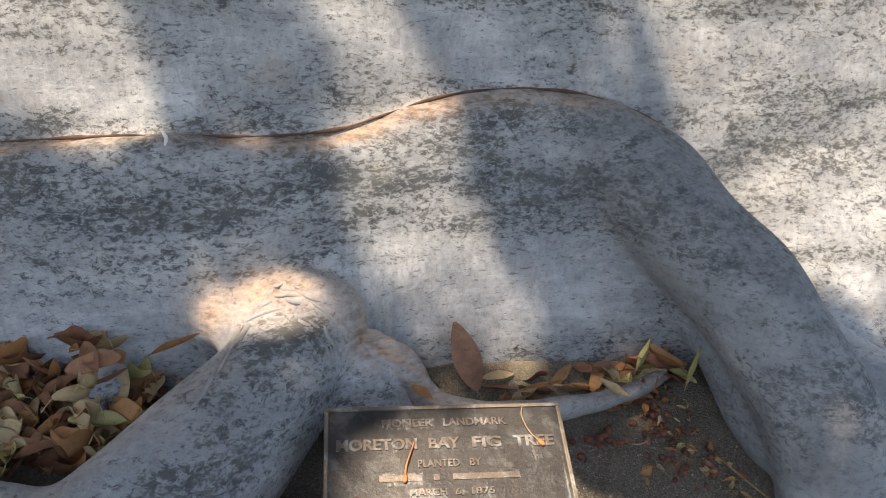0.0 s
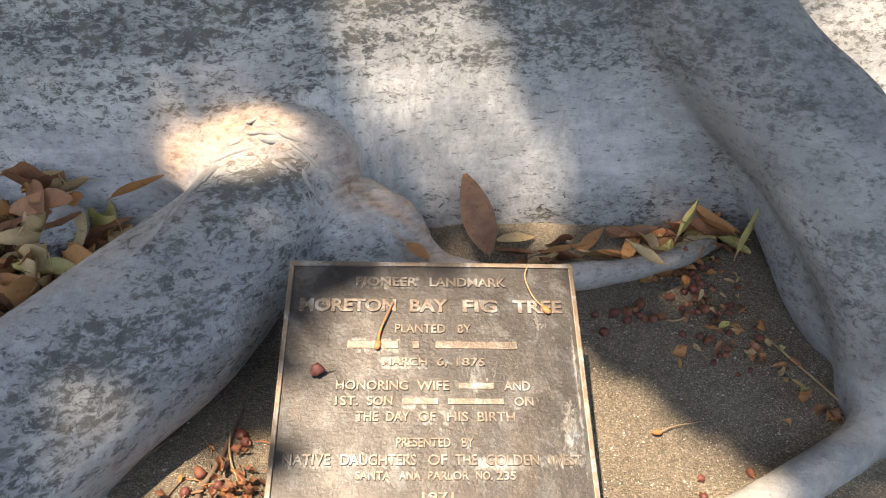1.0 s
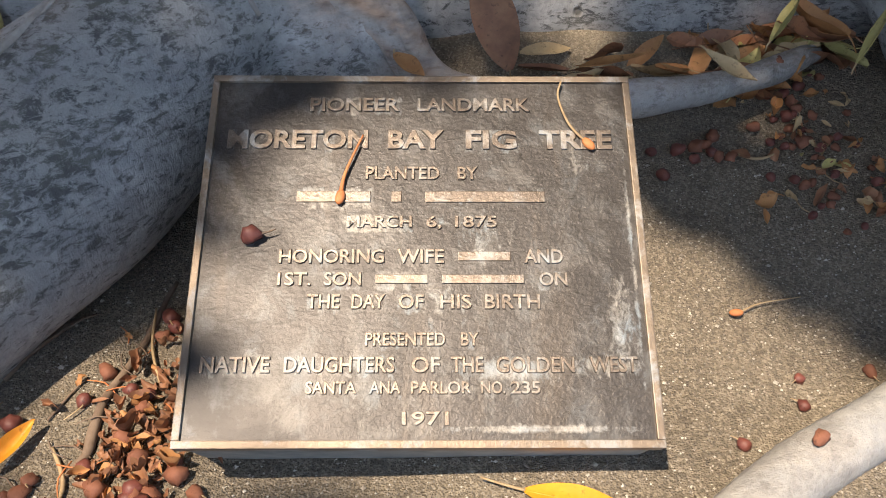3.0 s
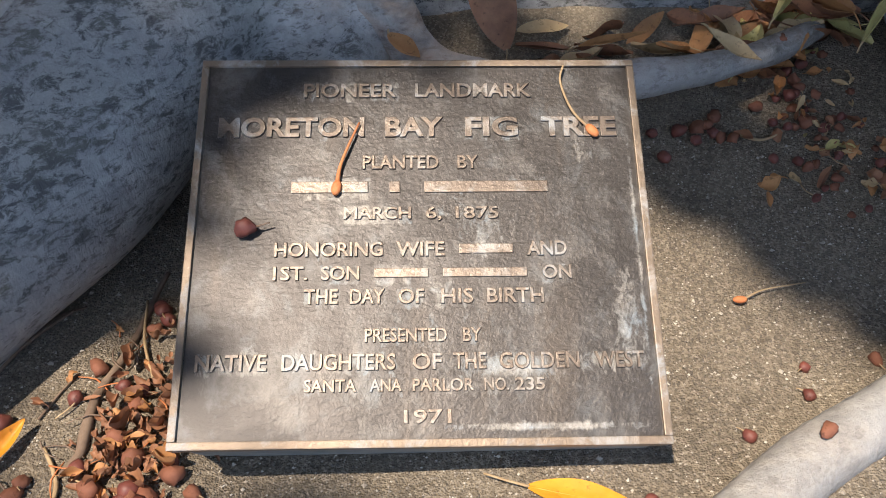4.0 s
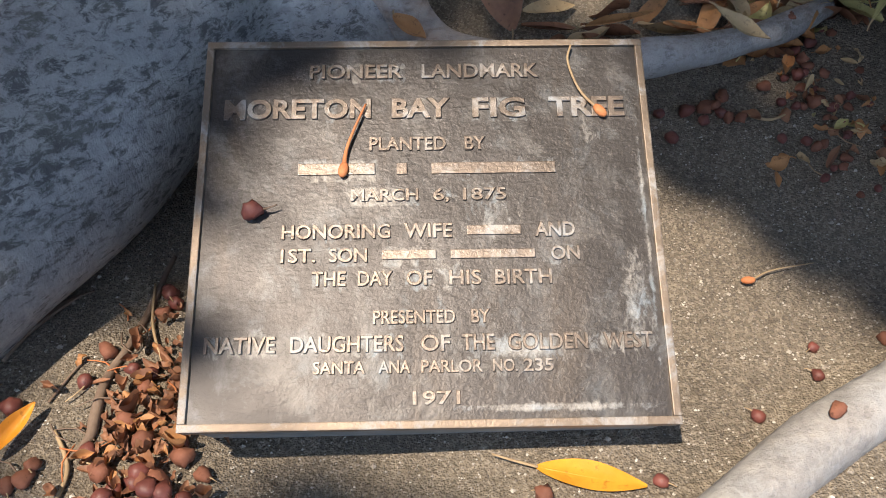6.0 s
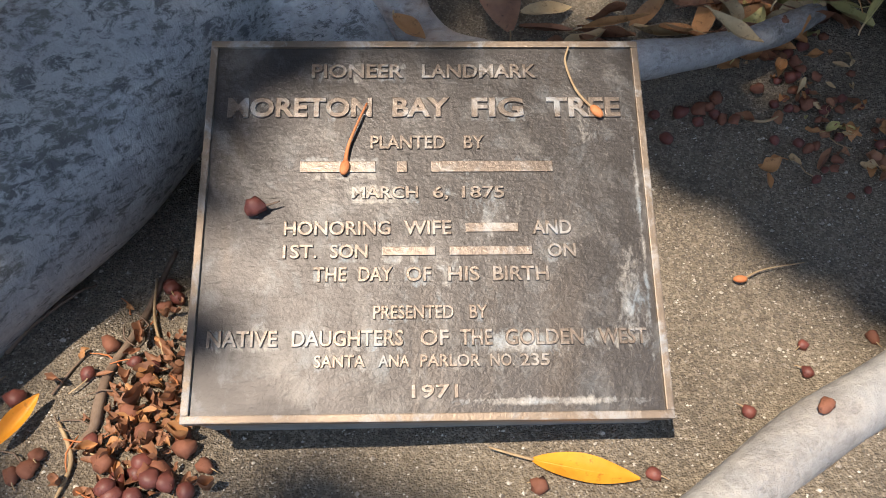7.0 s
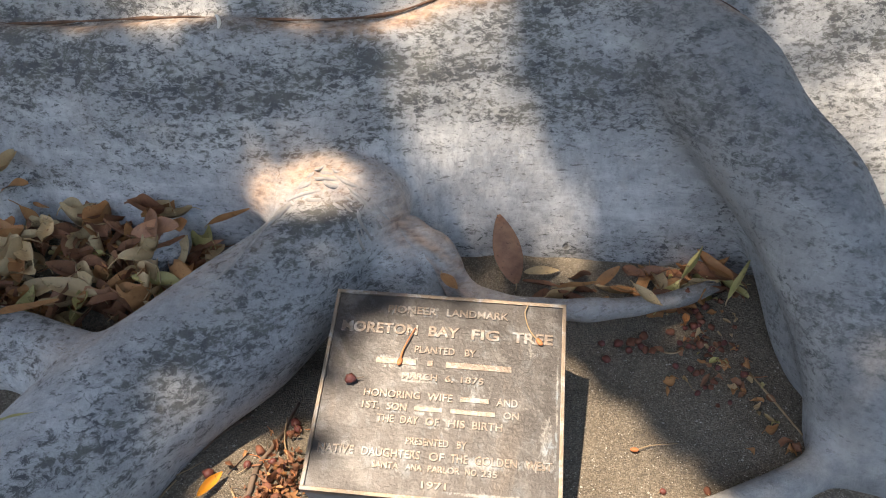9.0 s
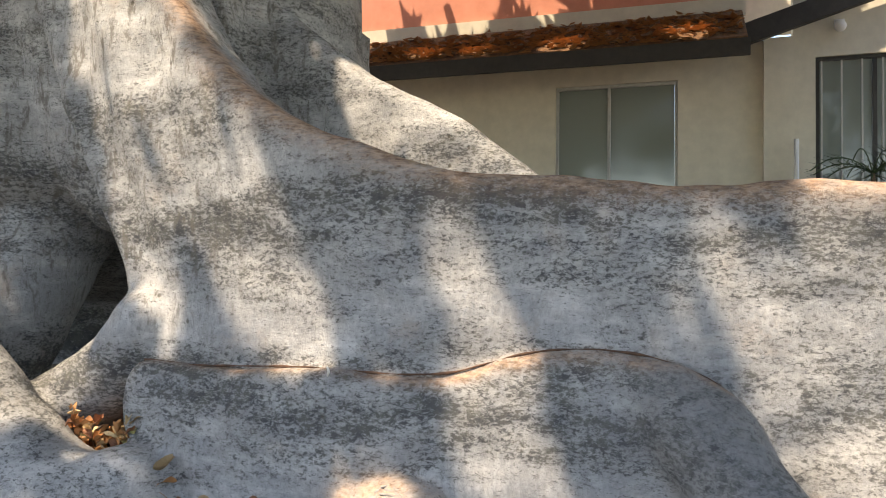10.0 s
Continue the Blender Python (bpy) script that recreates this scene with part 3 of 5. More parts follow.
def knotted_root():
    """The twisted root behind the plaque, finer than the rest, with rope-like ridges where it bends."""
    step, lo, hi = 0.006, np.array((-0.46, 0.54, 0.12)), np.array((0.86, 0.96, 0.54))
    ax = [np.arange(lo[i], hi[i], step, dtype=np.float32) for i in range(3)]
    X, Y, Z = np.meshgrid(*ax, indexing="ij", sparse=True)
    r = spline(THIN_ROOT, 60)
    f = capsule_chain(r, X, Y, Z)
    yc, zc = np.interp(X, r[:, 0], r[:, 1]), np.interp(X, r[:, 0], r[:, 2])
    turn = np.arctan2(Z - zc, yc - Y)
    knot = np.clip((0.03 - X) / 0.10, 0, 1)
    f = f - knot * 0.0065 * np.abs(np.sin(3.2 * turn + 16 * X + 2.0 * np.sin(21 * X))) - 0.003 * knot * np.sin(75 * X + 3 * turn)
    f = f - (1 - knot) * (0.003 * np.sin(17 * X + 1.0) + 0.0015 * np.sin(41 * X + 2 * turn))
    v, q = surface_nets(f, lo, step)
    me = bpy.data.meshes.new("knotted_root")
    me.from_pydata(v.tolist(), [], q.tolist())
    me.polygons.foreach_set("use_smooth", [True] * len(me.polygons))
    me.materials.append(BARK)
    x = v[:, 0]
    top = np.clip((v[:, 2] - np.interp(x, r[:, 0], r[:, 2])) / 0.03, -1, 1)
    bend = np.clip((0.10 - x) / 0.12, 0, 1)
    # the thin root's lower side is darkened, its shade put into the colour
    for name, val in (("young", np.full(len(v), 0.55)), ("weathered_shade", 0.35 * (1 - bend) * (top < 0.2)), ("scar", np.clip(0.62 * bend * (0.35 + 0.65 * np.sin(38 * x + 60 * v[:, 2]) ** 2) + 0.25 * np.clip(top, 0, 1), 0, 1))):
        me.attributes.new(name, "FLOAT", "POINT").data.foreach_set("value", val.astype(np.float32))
    ob = new("knotted_root", me)
    ob.parent = tree
    ob["label"] = "twisted brown-grey root with a ridged bend"


knotted_root()
# ---- crown overhead ----
LIT = [(-0.15, 1.0, 1.42, 0.10), (-0.13, 1.0, 1.30, 0.08), (-0.03, 1.0, 1.17, 0.08), (-0.14, 0.93, 1.02, 0.08), (-0.04, 0.93, 0.95, 0.09), (-0.08, 0.92, 0.78, 0.10), (0.08, 0.92, 0.72, 0.11), 
       (-0.58, 0.75, 0.54, 0.09), (-0.44, 0.72, 0.57, 0.10), (0.33, 0.94, 0.38, 0.055), (0.31, 0.94, 0.45, 0.04)]
LIT2 = [(1.12, 1.1, 1.22, 0.13), (1.42, 1.1, 1.25, 0.24), (1.30, 1.1, 0.90, 0.22), (1.55, 1.1, 0.60, 0.25), (1.75, 1.1, 0.95, 0.25), (1.3, 1.1, 1.66, 0.16), (1.60, 1.1, 1.75, 0.22), (0.84, 1.1, 1.55, 0.07), (1.02, 1.1, 1.05, 0.08),
        (-1.33, 1.0, 1.62, 0.13), (-1.2, 1.0, 1.48, 0.14), (-1.0, 1.0, 1.40, 0.10), (-1.55, 1.0, 1.9, 0.10), (-1.5, 1.0, 2.15, 0.10), (-0.95, 0.95, 1.22, 0.15), (-0.7, 2.15, 2.3, 0.22), (-1.1, 2.15, 2.52, 0.20), (-0.35, 2.15, 2.15, 0.2)]
LIT4 = [(-1.8, 1.1, 2.3, 0.16), (-2.2, 1.25, 2.6, 0.2), (-1.85, 1.05, 1.62, 0.14), (-2.05, 1.1, 1.95, 0.12), (-1.7, 1.1, 2.7, 0.12), (-1.15, 1.0, 1.75, 0.08)]
SHADE = [(-2.75, 1.75, 2.2), (-2.9, 1.8, 1.8), (-2.6, 1.8, 2.6), (-3.0, 1.6, 2.6), (-2.5, 1.7, 2.0), (-0.62, 0.30, 0.47), (-0.66, 0.22, 0.43), (-0.55, 0.40, 0.48), (0.2, 0.93, 0.55), (1.02, 0.55, 0.62), (1.0, 0.7, 0.75), (1.08, 0.45, 0.5), (0.9, 0.85, 0.9), (-0.75, 0.85, 0.85), (0.5, 0.93, 0.9), (0.75, 0.5, 0.1), (0.7, 0.35, 0.08), (0.55, 0.45, 0.08)]
LIT5 = [(-1.0, 8.3, 4.6, 0.3), (0.6, 8.4, 4.7, 0.3), (-2.2, 8.3, 4.6, 0.22), (-1.5, 9.3, 5.7, 0.25), (-3.2, 9.3, 5.7, 0.25), (-3.0, 8.4, 4.6, 0.25), (3.2, 9.0, 4.7, 0.3)]
LIT3 = [(0.44, 0.36, 0.05, 0.07), (0.42, 0.22, 0.02, 0.12), (0.55, 0.17, 0.01, 0.09), (0.40, 0.06, 0.0, 0.13), (0.56, 0.03, 0.0, 0.11), (0.48, -0.10, 0.02, 0.13), (0.30, -0.16, 0.0, 0.13), (0.15, -0.22, 0.0, 0.11),
        (0.22, 0.20, 0.31, 0.09), (0.24, 0.06, 0.22, 0.11), (0.12, 0.02, 0.19, 0.11), (0.22, -0.05, 0.14, 0.11), (0.02, -0.04, 0.15, 0.09), (0.08, 0.15, 0.28, 0.06),
        (-0.40, -0.06, 0.03, 0.10), (-0.49, 0.02, 0.05, 0.08), (-0.50, 0.10, 0.06, 0.055), (-0.44, 0.15, 0.06, 0.05), (0.27, 0.19, 0.31, 0.08), (0.18, 0.13, 0.27, 0.09),
        (-0.15, 0.19, 0.31, 0.03), (-0.06, 0.26, 0.36, 0.05), (0.10, 0.27, 0.37, 0.06), (0.22, 0.31, 0.38, 0.055), (-0.11, 0.14, 0.27, 0.05), (-0.2, 0.07, 0.22, 0.04), (-0.10, -0.02, 0.17, 0.05), (-0.21, -0.04, 0.13, 0.04), (-0.02, 0.18, 0.30, 0.04), (-2.95, 0.85, 1.15, 0.25),
        (-2.3, 1.2, 0.85, 0.16), (-2.05, 1.0, 0.6, 0.14), (-2.7, 0.8, 0.9, 0.26), (-2.45, 0.78, 0.62, 0.2), (-2.1, 0.35, 0.2, 0.12)]


def crown():
    """A wide uneven dome of leaves on a few limbs, with gaps through which the sun comes."""
    rng = np.random.default_rng(5)
    s = np.array(SUN)
    gaps = np.array(LIT + LIT2 + LIT3 + LIT4 + LIT5)
    vs, fs = [], []

    def leaves(p, size):
        keep = np.ones(len(p), bool)
        for g in gaps:
            t = (p[:, 2] - g[2]) / s[2]
            off = np.linalg.norm(p - (g[:3] + t[:, None] * s), axis=1)
            keep &= off > g[3] + size * 0.36 * rng.uniform(0.6, 1.3, len(p))
        p = p[keep]
        n = len(p)
        a, b = rng.uniform(0, 2 * np.pi, n), rng.uniform(-0.5, 0.5, n)
        l, w = size * rng.uniform(0.4, 0.65, n)[:, None], size * rng.uniform(0.18, 0.25, n)[:, None]
        d = np.stack([np.cos(a) * np.cos(b), np.sin(a) * np.cos(b), np.sin(b)], 1)
        e = np.stack([-np.sin(a), np.cos(a), rng.uniform(-0.3, 0.3, n)], 1)
        sag = np.array((0, 0, 0.02))
        q = np.stack([p - d * l, p + e * w - sag, p + d * l, p - e * w - sag], 1)
        i = 4 * len(vs)
        vs.extend(list(q))
        fs.extend((i + 4 * np.arange(n)[:, None] + np.arange(4)).tolist())

    def dome(n, y0, y1):
        r, a = np.sqrt(rng.uniform(0, 1, n)), rng.uniform(0, 2 * np.pi, n)
        edge = 1 + 0.07 * np.sin(5 * a + 1) + 0.05 * np.sin(11 * a) + 0.03 * np.sin(23 * a + 2)
        x, y = -1.5 + 9.0 * r * edge * np.cos(a), 1.9 + np.where(np.sin(a) < 0, 7.6, 6.7) * r * edge * np.sin(a)
        lump = 0.5 * np.sin(1.3 * x + 0.7 * y) * np.sin(1.1 * y - 0.5 * x)
        z = 4.35 + rng.uniform(0, 1.1, n) + (1.9 + lump) * (1 - r * r) + 0.27 * np.clip(y - 1.0, 0, 9)
        return np.stack([x, y, z], 1)[(y >= y0) & (y < y1)]

    leaves(dome(118000, -9, 1.2), 0.20)
    leaves(dome(50000, 1.2, 12), 0.40)
    for g in np.array(SHADE):
        t = (rng.uniform(4.6, 5.4, 90) - g[2]) / s[2]
        leaves(g + t[:, None] * s + rng.normal(0, 0.12, (90, 3)), 0.2)
    ob = from_arrays("crown", np.array(vs).reshape(-1, 3).tolist(), fs, LEAF_GREEN, False)
    ob.parent = tree
    tagged(ob, "dense dark green leaves overhead", kind="stuff")
    for rows in ([(-2.75, 2.85, 3.1, 1.15), (-2.6, 2.8, 3.9, 1.0), (-2.4, 2.7, 4.7, 0.75), (-2.3, 2.6, 5.6, 0.4)],
                 [(-2.7, 2.8, 3.9, 0.55), (-4.2, 2.0, 4.9, 0.36), (-6.2, 0.8, 5.5, 0.22), (-8.6, -0.5, 5.5, 0.08)],
                 [(-2.4, 2.8, 4.1, 0.5), (-0.4, 3.6, 5.2, 0.34), (2.2, 4.2, 5.8, 0.2), (5.4, 4.6, 5.5, 0.07)],
                 [(-2.6, 3.0, 4.2, 0.5), (-3.0, 5.0, 5.9, 0.32), (-3.2, 7.0, 6.9, 0.16), (-3.4, 8.6, 7.2, 0.06)],
                 [(-2.8, 2.7, 4.2, 0.45), (-4.6, 0.6, 5.3, 0.3), (-5.6, -1.8, 5.8, 0.16), (-6.0, -3.8, 5.3, 0.06)]):
        limb = part("limb", tube(bmesh.new(), rows, 16, 18), BARK, tree)


crown()

# ---- the plaque ----
PC, PU, PV = Vector((-0.0023, 0.1257, 0.2653)), Vector((0.9991, 0.0058, -0.0419)), Vector((0.0187, 0.8280, 0.5604))
PN = PU.cross(PV).normalized()
PM = Matrix(((PU[0], PV[0], PN[0], PC[0]), (PU[1], PV[1], PN[1], PC[1]), (PU[2], PV[2], PN[2], PC[2]), (0, 0, 0, 1)))
PW, PH, RIM = 0.3063, 0.2687, 0.010
plaque = empty("bronze_plaque", PM)
tagged(plaque, "worn bronze landmark plaque with raised lettering on a tilted block", "plaque")
part("block", boxed(-PW + 0.004, PW - 0.004, -PH + 0.004, PH - 0.004, -0.30, -0.0275, bevel=0.004), CONCRETE, plaque, "dark grey concrete block", False)
for name, x0, x1, y0, y1 in (("rim", -PW, PW, PH - RIM, PH), ("rim", -PW, PW, -PH, -PH + RIM), ("rim", -PW, -PW + RIM, -PH + RIM + 0.0002, PH - RIM - 0.0002), ("rim", PW - RIM, PW, -PH + RIM + 0.0002, PH - RIM - 0.0002)):
    part(name, boxed(x0, x1, y0, y1, -0.0055, 0.0, bevel=0.0015), BRONZE_RIM, plaque, "rubbed golden bronze rim", False)


def word_mesh(text, x0, x1, base, height, bold=0.0):
    """Raised letters of one word, stretched to their place on the plate."""
    cu = bpy.data.curves.new("lettering", "FONT")
    cu.body, cu.extrude, cu.offset, cu.resolution_u = text, 0.02, bold, 3
    cu.bevel_depth, cu.bevel_resolution = 0.015, 1
    tmp = new("lettering", cu)
    bpy.context.view_layer.update()
    me = bpy.data.meshes.new_from_object(tmp.evaluated_get(bpy.context.evaluated_depsgraph_get()))
    bpy.data.objects.remove(tmp)
    bpy.data.curves.remove(cu)
    n = len(me.vertices)
    co = np.empty(n * 3)
    me.vertices.foreach_get("co", co)
    co = co.reshape(n, 3)
    lo, hi = co.min(0), co.max(0)
    if text.endswith(","):
        lo[1] = -0.02
    co[:, 0] = x0 + (co[:, 0] - lo[0]) / (hi[0] - lo[0]) * (x1 - x0)
    co[:, 1] = base + (co[:, 1] - max(lo[1], -0.02)) / (hi[1] - max(lo[1], -0.02)) * height
    co[:, 2] = -0.0052 + (co[:, 2] - lo[2]) / (hi[2] - lo[2]) * 0.0036
    me.vertices.foreach_set("co", co.ravel())
    me.materials.clear()
    me.materials.append(BRONZE_TYPE)
    return me


WORDS = []


def line(base, height, *words, bold=0.012):
    for text, x0, x1 in words:
        WORDS.append((x0, x1, base, base + height))
        if text == "-":
            ob = part("bar", boxed(x0, x1, base + height * 0.18, base + height * 0.82, -0.0052, -0.0022, bevel=0.0008), BRONZE_TYPE, plaque, "", False)
        else:
            ob = new("lettering", word_mesh(text, x0, x1, base, height, bold))
            ob.parent = plaque
            ob["label"] = "raised bronze word " + text


line(0.210, 0.022, ("PIONEER", -0.162, -0.032), ("LANDMARK", -0.006, 0.158))
line(0.149, 0.030, ("MORETON", -0.277, -0.076), ("BAY", -0.048, 0.033), ("FIG", 0.063, 0.137), ("TREE", 0.169, 0.274), bold=0.025)
line(0.100, 0.020, ("PLANTED", -0.078, 0.026), ("BY", 0.051, 0.080))
line(0.061, 0.025, ("-", -0.173, -0.070), ("-", -0.041, -0.027), ("-", 0.006, 0.173))
line(0.027, 0.0175, ("MARCH", -0.102, -0.012), ("6,", 0.007, 0.029), ("1875", 0.047, 0.105))
line(-0.025, 0.020, ("HONORING", -0.191, -0.049), ("WIFE", -0.032, 0.032), ("-", 0.051, 0.122), ("AND", 0.140, 0.193))
line(-0.057, 0.019, ("1ST.", -0.191, -0.146), ("SON", -0.129, -0.079), ("-", -0.060, 0.010), ("-", 0.029, 0.139), ("ON", 0.159, 0.197))
line(-0.089, 0.020, ("THE", -0.150, -0.106), ("DAY", -0.091, -0.046), ("OF", -0.029, 0.005), ("HIS", 0.026, 0.068), ("BIRTH", 0.085, 0.159))
line(-0.139, 0.018, ("PRESENTED", -0.071, 0.033), ("BY", 0.053, 0.077))
line(-0.174, 0.021, ("NATIVE", -0.281, -0.192), ("DAUGHTERS", -0.174, -0.032), ("OF", -0.011, 0.026), ("THE", 0.040, 0.082), ("GOLDEN", 0.098, 0.199), ("WEST", 0.218, 0.281))
line(-0.201, 0.016, ("SANTA", -0.145, -0.080), ("ANA", -0.064, -0.024), ("PARLOR", -0.011, 0.066), ("NO.", 0.078, 0.109), ("235", 0.116, 0.154))
line(-0.240, 0.017, ("1971", -0.022, 0.037))


def bronze_plate():
    """The cast field: a slab whose upper face is finely divided, with the stains' thickness on it."""
    bm = boxed(-PW, PW, -PH, PH, -0.027, -0.0058, bevel=0.0015)
    part("plate_back", bm, BRONZE_RIM, plaque, "tarnished bronze edge", False)
    us, vs_ = np.linspace(-PW + RIM, PW - RIM, 150), np.linspace(-PH + RIM, PH - RIM, 132)
    U, V = np.meshgrid(us, vs_, indexing="ij")
    lime = np.zeros_like(U)
    q = np.random.default_rng(31)
    for x0, x1, y0, y1 in WORDS:
        dx, dy = np.maximum(np.maximum(x0 - U, U - x1), 0), np.maximum(np.maximum(y0 - 0.004 - V, V - y1), 0)
        lime = np.maximum(lime, q.uniform(0.15, 0.45) * np.exp(-(dx * dx + dy * dy) / 0.0055 ** 2))
    for x, y, w, h, a in ((0.265, -0.11, 0.03, 0.10, 0.55), (0.24, -0.165, 0.07, 0.02, 0.6), (0.15, -0.245, 0.15, 0.007, 0.75), (0.05, -0.13, 0.06, 0.06, 0.35), (0.08, 0.02, 0.08, 0.10, 0.35), (0.22, 0.14, 0.05, 0.06, 0.4), (0.288, 0.0, 0.005, 0.25, 0.6),
                          (-0.22, -0.15, 0.03, 0.03, 0.35), (0.02, -0.08, 0.03, 0.05, 0.45), (0.12, -0.17, 0.08, 0.02, 0.7)):
        lime = np.maximum(lime, a * np.exp(-((U - x) / w) ** 2 - ((V - y) / h) ** 2))
    n, m = U.shape
    k_ = np.arange(n * m).reshape(n, m)
    ob = from_arrays("plate", np.stack([U, V, np.full_like(U, -0.005)], -1).reshape(-1, 3).tolist(), np.stack([k_[:-1, :-1], k_[1:, :-1], k_[1:, 1:], k_[:-1, 1:]], -1).reshape(-1, 4).tolist(), BRONZE)
    ob.data.attributes.new("lime", "FLOAT", "POINT").data.foreach_set("value", lime.ravel().astype(np.float32))
    ob.parent = plaque
    ob["label"] = "brown bronze field with pale patina"


bronze_plate()

# ---- things on the plaque ----
def fig_bm(r, rng, dents=0.12):
    bm = bmesh.new()
    bmesh.ops.create_icosphere(bm, subdivisions=2, radius=r)
    s = rng.uniform(0, 99)
    for v in bm.verts:
        n = noise.noise(v.co / r * 1.3 + Vector((s, 0, 0)))
        v.co *= 1 + dents * n
        v.co.z *= 0.9
        if v.co.x > 0.7 * r:
            v.co.x += (v.co.x - 0.7 * r) * 0.7
    return bm


def strand(name, rows, material, label, category, sides=6, n=14):
    ob = part(name, tube(bmesh.new(), rows, sides, n), material, None, label)
    return tagged(ob, label, category)


rng = random.Random(4)
on_plate = lambda u, v, w: tuple(PM @ Vector((u, v, w)))
f1 = part("fallen_fig", fig_bm(0.013, rng, 0.35), FIG_RED, None, "", True, PM @ Matrix.Translation((-0.23, 0.013, 0.006)))
tagged(f1, "shrivelled dark red fig lying on the bronze plaque", "fig")
part("stalk", tube(bmesh.new(), [(0.010, 0, 0, 0.003), (0.022, 0.002, 0.002, 0.0014), (0.034, 0.006, 0.003, 0.001)], 5, 6), TWIG, f1, "thin dark stalk")
for pts, lab, mat in ((((-0.083, 0.167), (-0.098, 0.129), (-0.108, 0.100), (-0.112, 0.071)), "curled rust-red fig stalk with a swollen end on the plaque", STALK_RED),
                      (((0.205, 0.257), (0.199, 0.230), (0.213, 0.186), (0.239, 0.155)), "curved pale tan stalk with a red bud end on the plaque", STALK)):
    r0 = [0.0016, 0.002, 0.0026, 0.0038] if mat is STALK_RED else [0.0016, 0.0017, 0.0019, 0.0022]
    ob = strand("fallen_stalk", [(*on_plate(u, v, w), r) for (u, v), w, r in zip(pts, (0.003, 0.004, 0.002, 0.0), r0)], mat, lab, "stalk")
    u, v = pts[-1]
    bm = bmesh.new()
    bmesh.ops.create_icosphere(bm, subdivisions=2, radius=1, matrix=PM @ Matrix.Translation((u, v, 0.001)) @ pose(0, 0, 0, 0, 0, -50 if mat is STALK else -100) @ Matrix.Diagonal((0.012, 0.007, 0.005, 1)))
    part("bud", bm, STALK_RED, ob, "rust-red bud")


# ---- leaves, figs and twigs ----
def leaf_bm(length, width, curl, fold, wave, stem, seed, rows=10):
    """A blade along x with a folded midrib, curled ends and a short stem."""
    bm = bmesh.new()
    grid = []
    for i in range(rows + 1):
        t = i / rows
        w = width / 2 * (math.sin(math.pi * min(t * 0.96 + 0.02, 1.0)) ** 0.75) * (1 - 0.25 * t)
        line_ = []
        for j in (-2, -1, 0, 1, 2):
            s = j / 2
            z = fold * abs(s) * w * 2 + curl * (t - 0.5) ** 2 * length + wave * math.sin(9 * t + seed + 2.2 * s) * abs(s) * width
            line_.append(bm.verts.new(((t - 0.5) * length, s * w, z)))
        grid.append(line_)
    for a, b in zip(grid, grid[1:]):
        for k in range(4):
            bm.faces.new((a[k], b[k], b[k + 1], a[k + 1]))
    z0 = curl * 0.25 * length
    if stem:
        tube(bm, [(-0.5 * length, 0, z0, 0.0016), (-0.5 * length - stem * 0.5, 0.004, z0 * 0.8, 0.0013), (-0.5 * length - stem, 0.012, z0 * 0.5, 0.0012)], 5, 4)
    tube(bm, [((t - 0.5) * length, 0, curl * (t - 0.5) ** 2 * length - 0.0004, 0.0013 * (1.1 - t)) for t in (0, 0.3, 0.6, 0.9)], 4, 6)
    return bm


KINDS = [("dark brown", LEAF_BROWN), ("rust-brown", LEAF_RUST), ("dry tan", LEAF_TAN), ("dull olive-yellow", LEAF_OLIVE)]
LEAVES = {}
for ki, (word, mat) in enumerate(KINDS):
    for v in range(6):
        ob = part("leaf", leaf_bm(0.125, 0.046 + 0.007 * (v % 3), (0.15, 0.5, -0.3, 0.8, 0.3, -0.5)[v], (0.25, 0.5, 0.1, 0.7, 0.35, 0.2)[v], (0.03, 0.07, 0.12, 0.05, 0.1, 0.06)[v], 0.03 if v % 2 else 0.0, v), mat)
        LEAVES[ki, v] = ob.data
        bpy.data.objects.remove(ob)


def drop_leaf(x, y, z, kind, v, size, yaw, tilt, lean, where, group):
    ob = new("fallen_leaf", LEAVES[kind, v])
    ob.matrix_basis = pose(x, y, z, tilt, lean, yaw) @ Matrix.Diagonal((size, size, size, 1))
    shape = ("flat", "curled", "crumpled", "folded", "curled", "crumpled")[v]
    return tagged(ob, f"{shape} {KINDS[kind][0]} fig leaf {where}", "leaf", group)


def strew(n, inside, size, weights, where, group, seed, lift=0.05, tilt=28, ceiling=0.8, loose=""):
    r = random.Random(seed)
    made = 0
    vs, fs, ms = [], [], []
    for _ in range(n * 20):
        x, y, pile = inside(r)
        z = top_z(x, y, ceiling)
        if z is None or z > ceiling - 0.02:
            continue
        kind = r.choices(range(4), weights)[0]
        at = (x, y, z + 0.008 + pile * r.uniform(0, lift), kind, r.randrange(6), r.uniform(*size), r.uniform(0, 360), r.gauss(0, tilt), r.gauss(0, tilt * 0.7))
        if loose:
            me = LEAVES[kind, at[4]]
            m = pose(*at[:3], at[7], at[8], at[6]) @ Matrix.Diagonal((at[5] * r.uniform(0.6, 1.1), at[5] * r.uniform(0.7, 1.7), at[5] * r.uniform(1.0, 4.0), 1))
            i = len(vs)
            vs.extend(tuple(m @ v.co) for v in me.vertices)
            fs.extend(tuple(i + k for k in p.vertices) for p in me.polygons)
            ms.extend([kind] * len(me.polygons))
        else:
            drop_leaf(*at, where, group)
        made += 1
        if made == n:
            break
    if loose:
        ob = from_arrays("leaf_litter", vs, fs, KINDS[0][1])
        for _, mat in KINDS[1:]:
            ob.data.materials.append(mat)
        ob.data.polygons.foreach_set("material_index", ms)
        tagged(ob, loose, "leaf litter", kind="stuff")


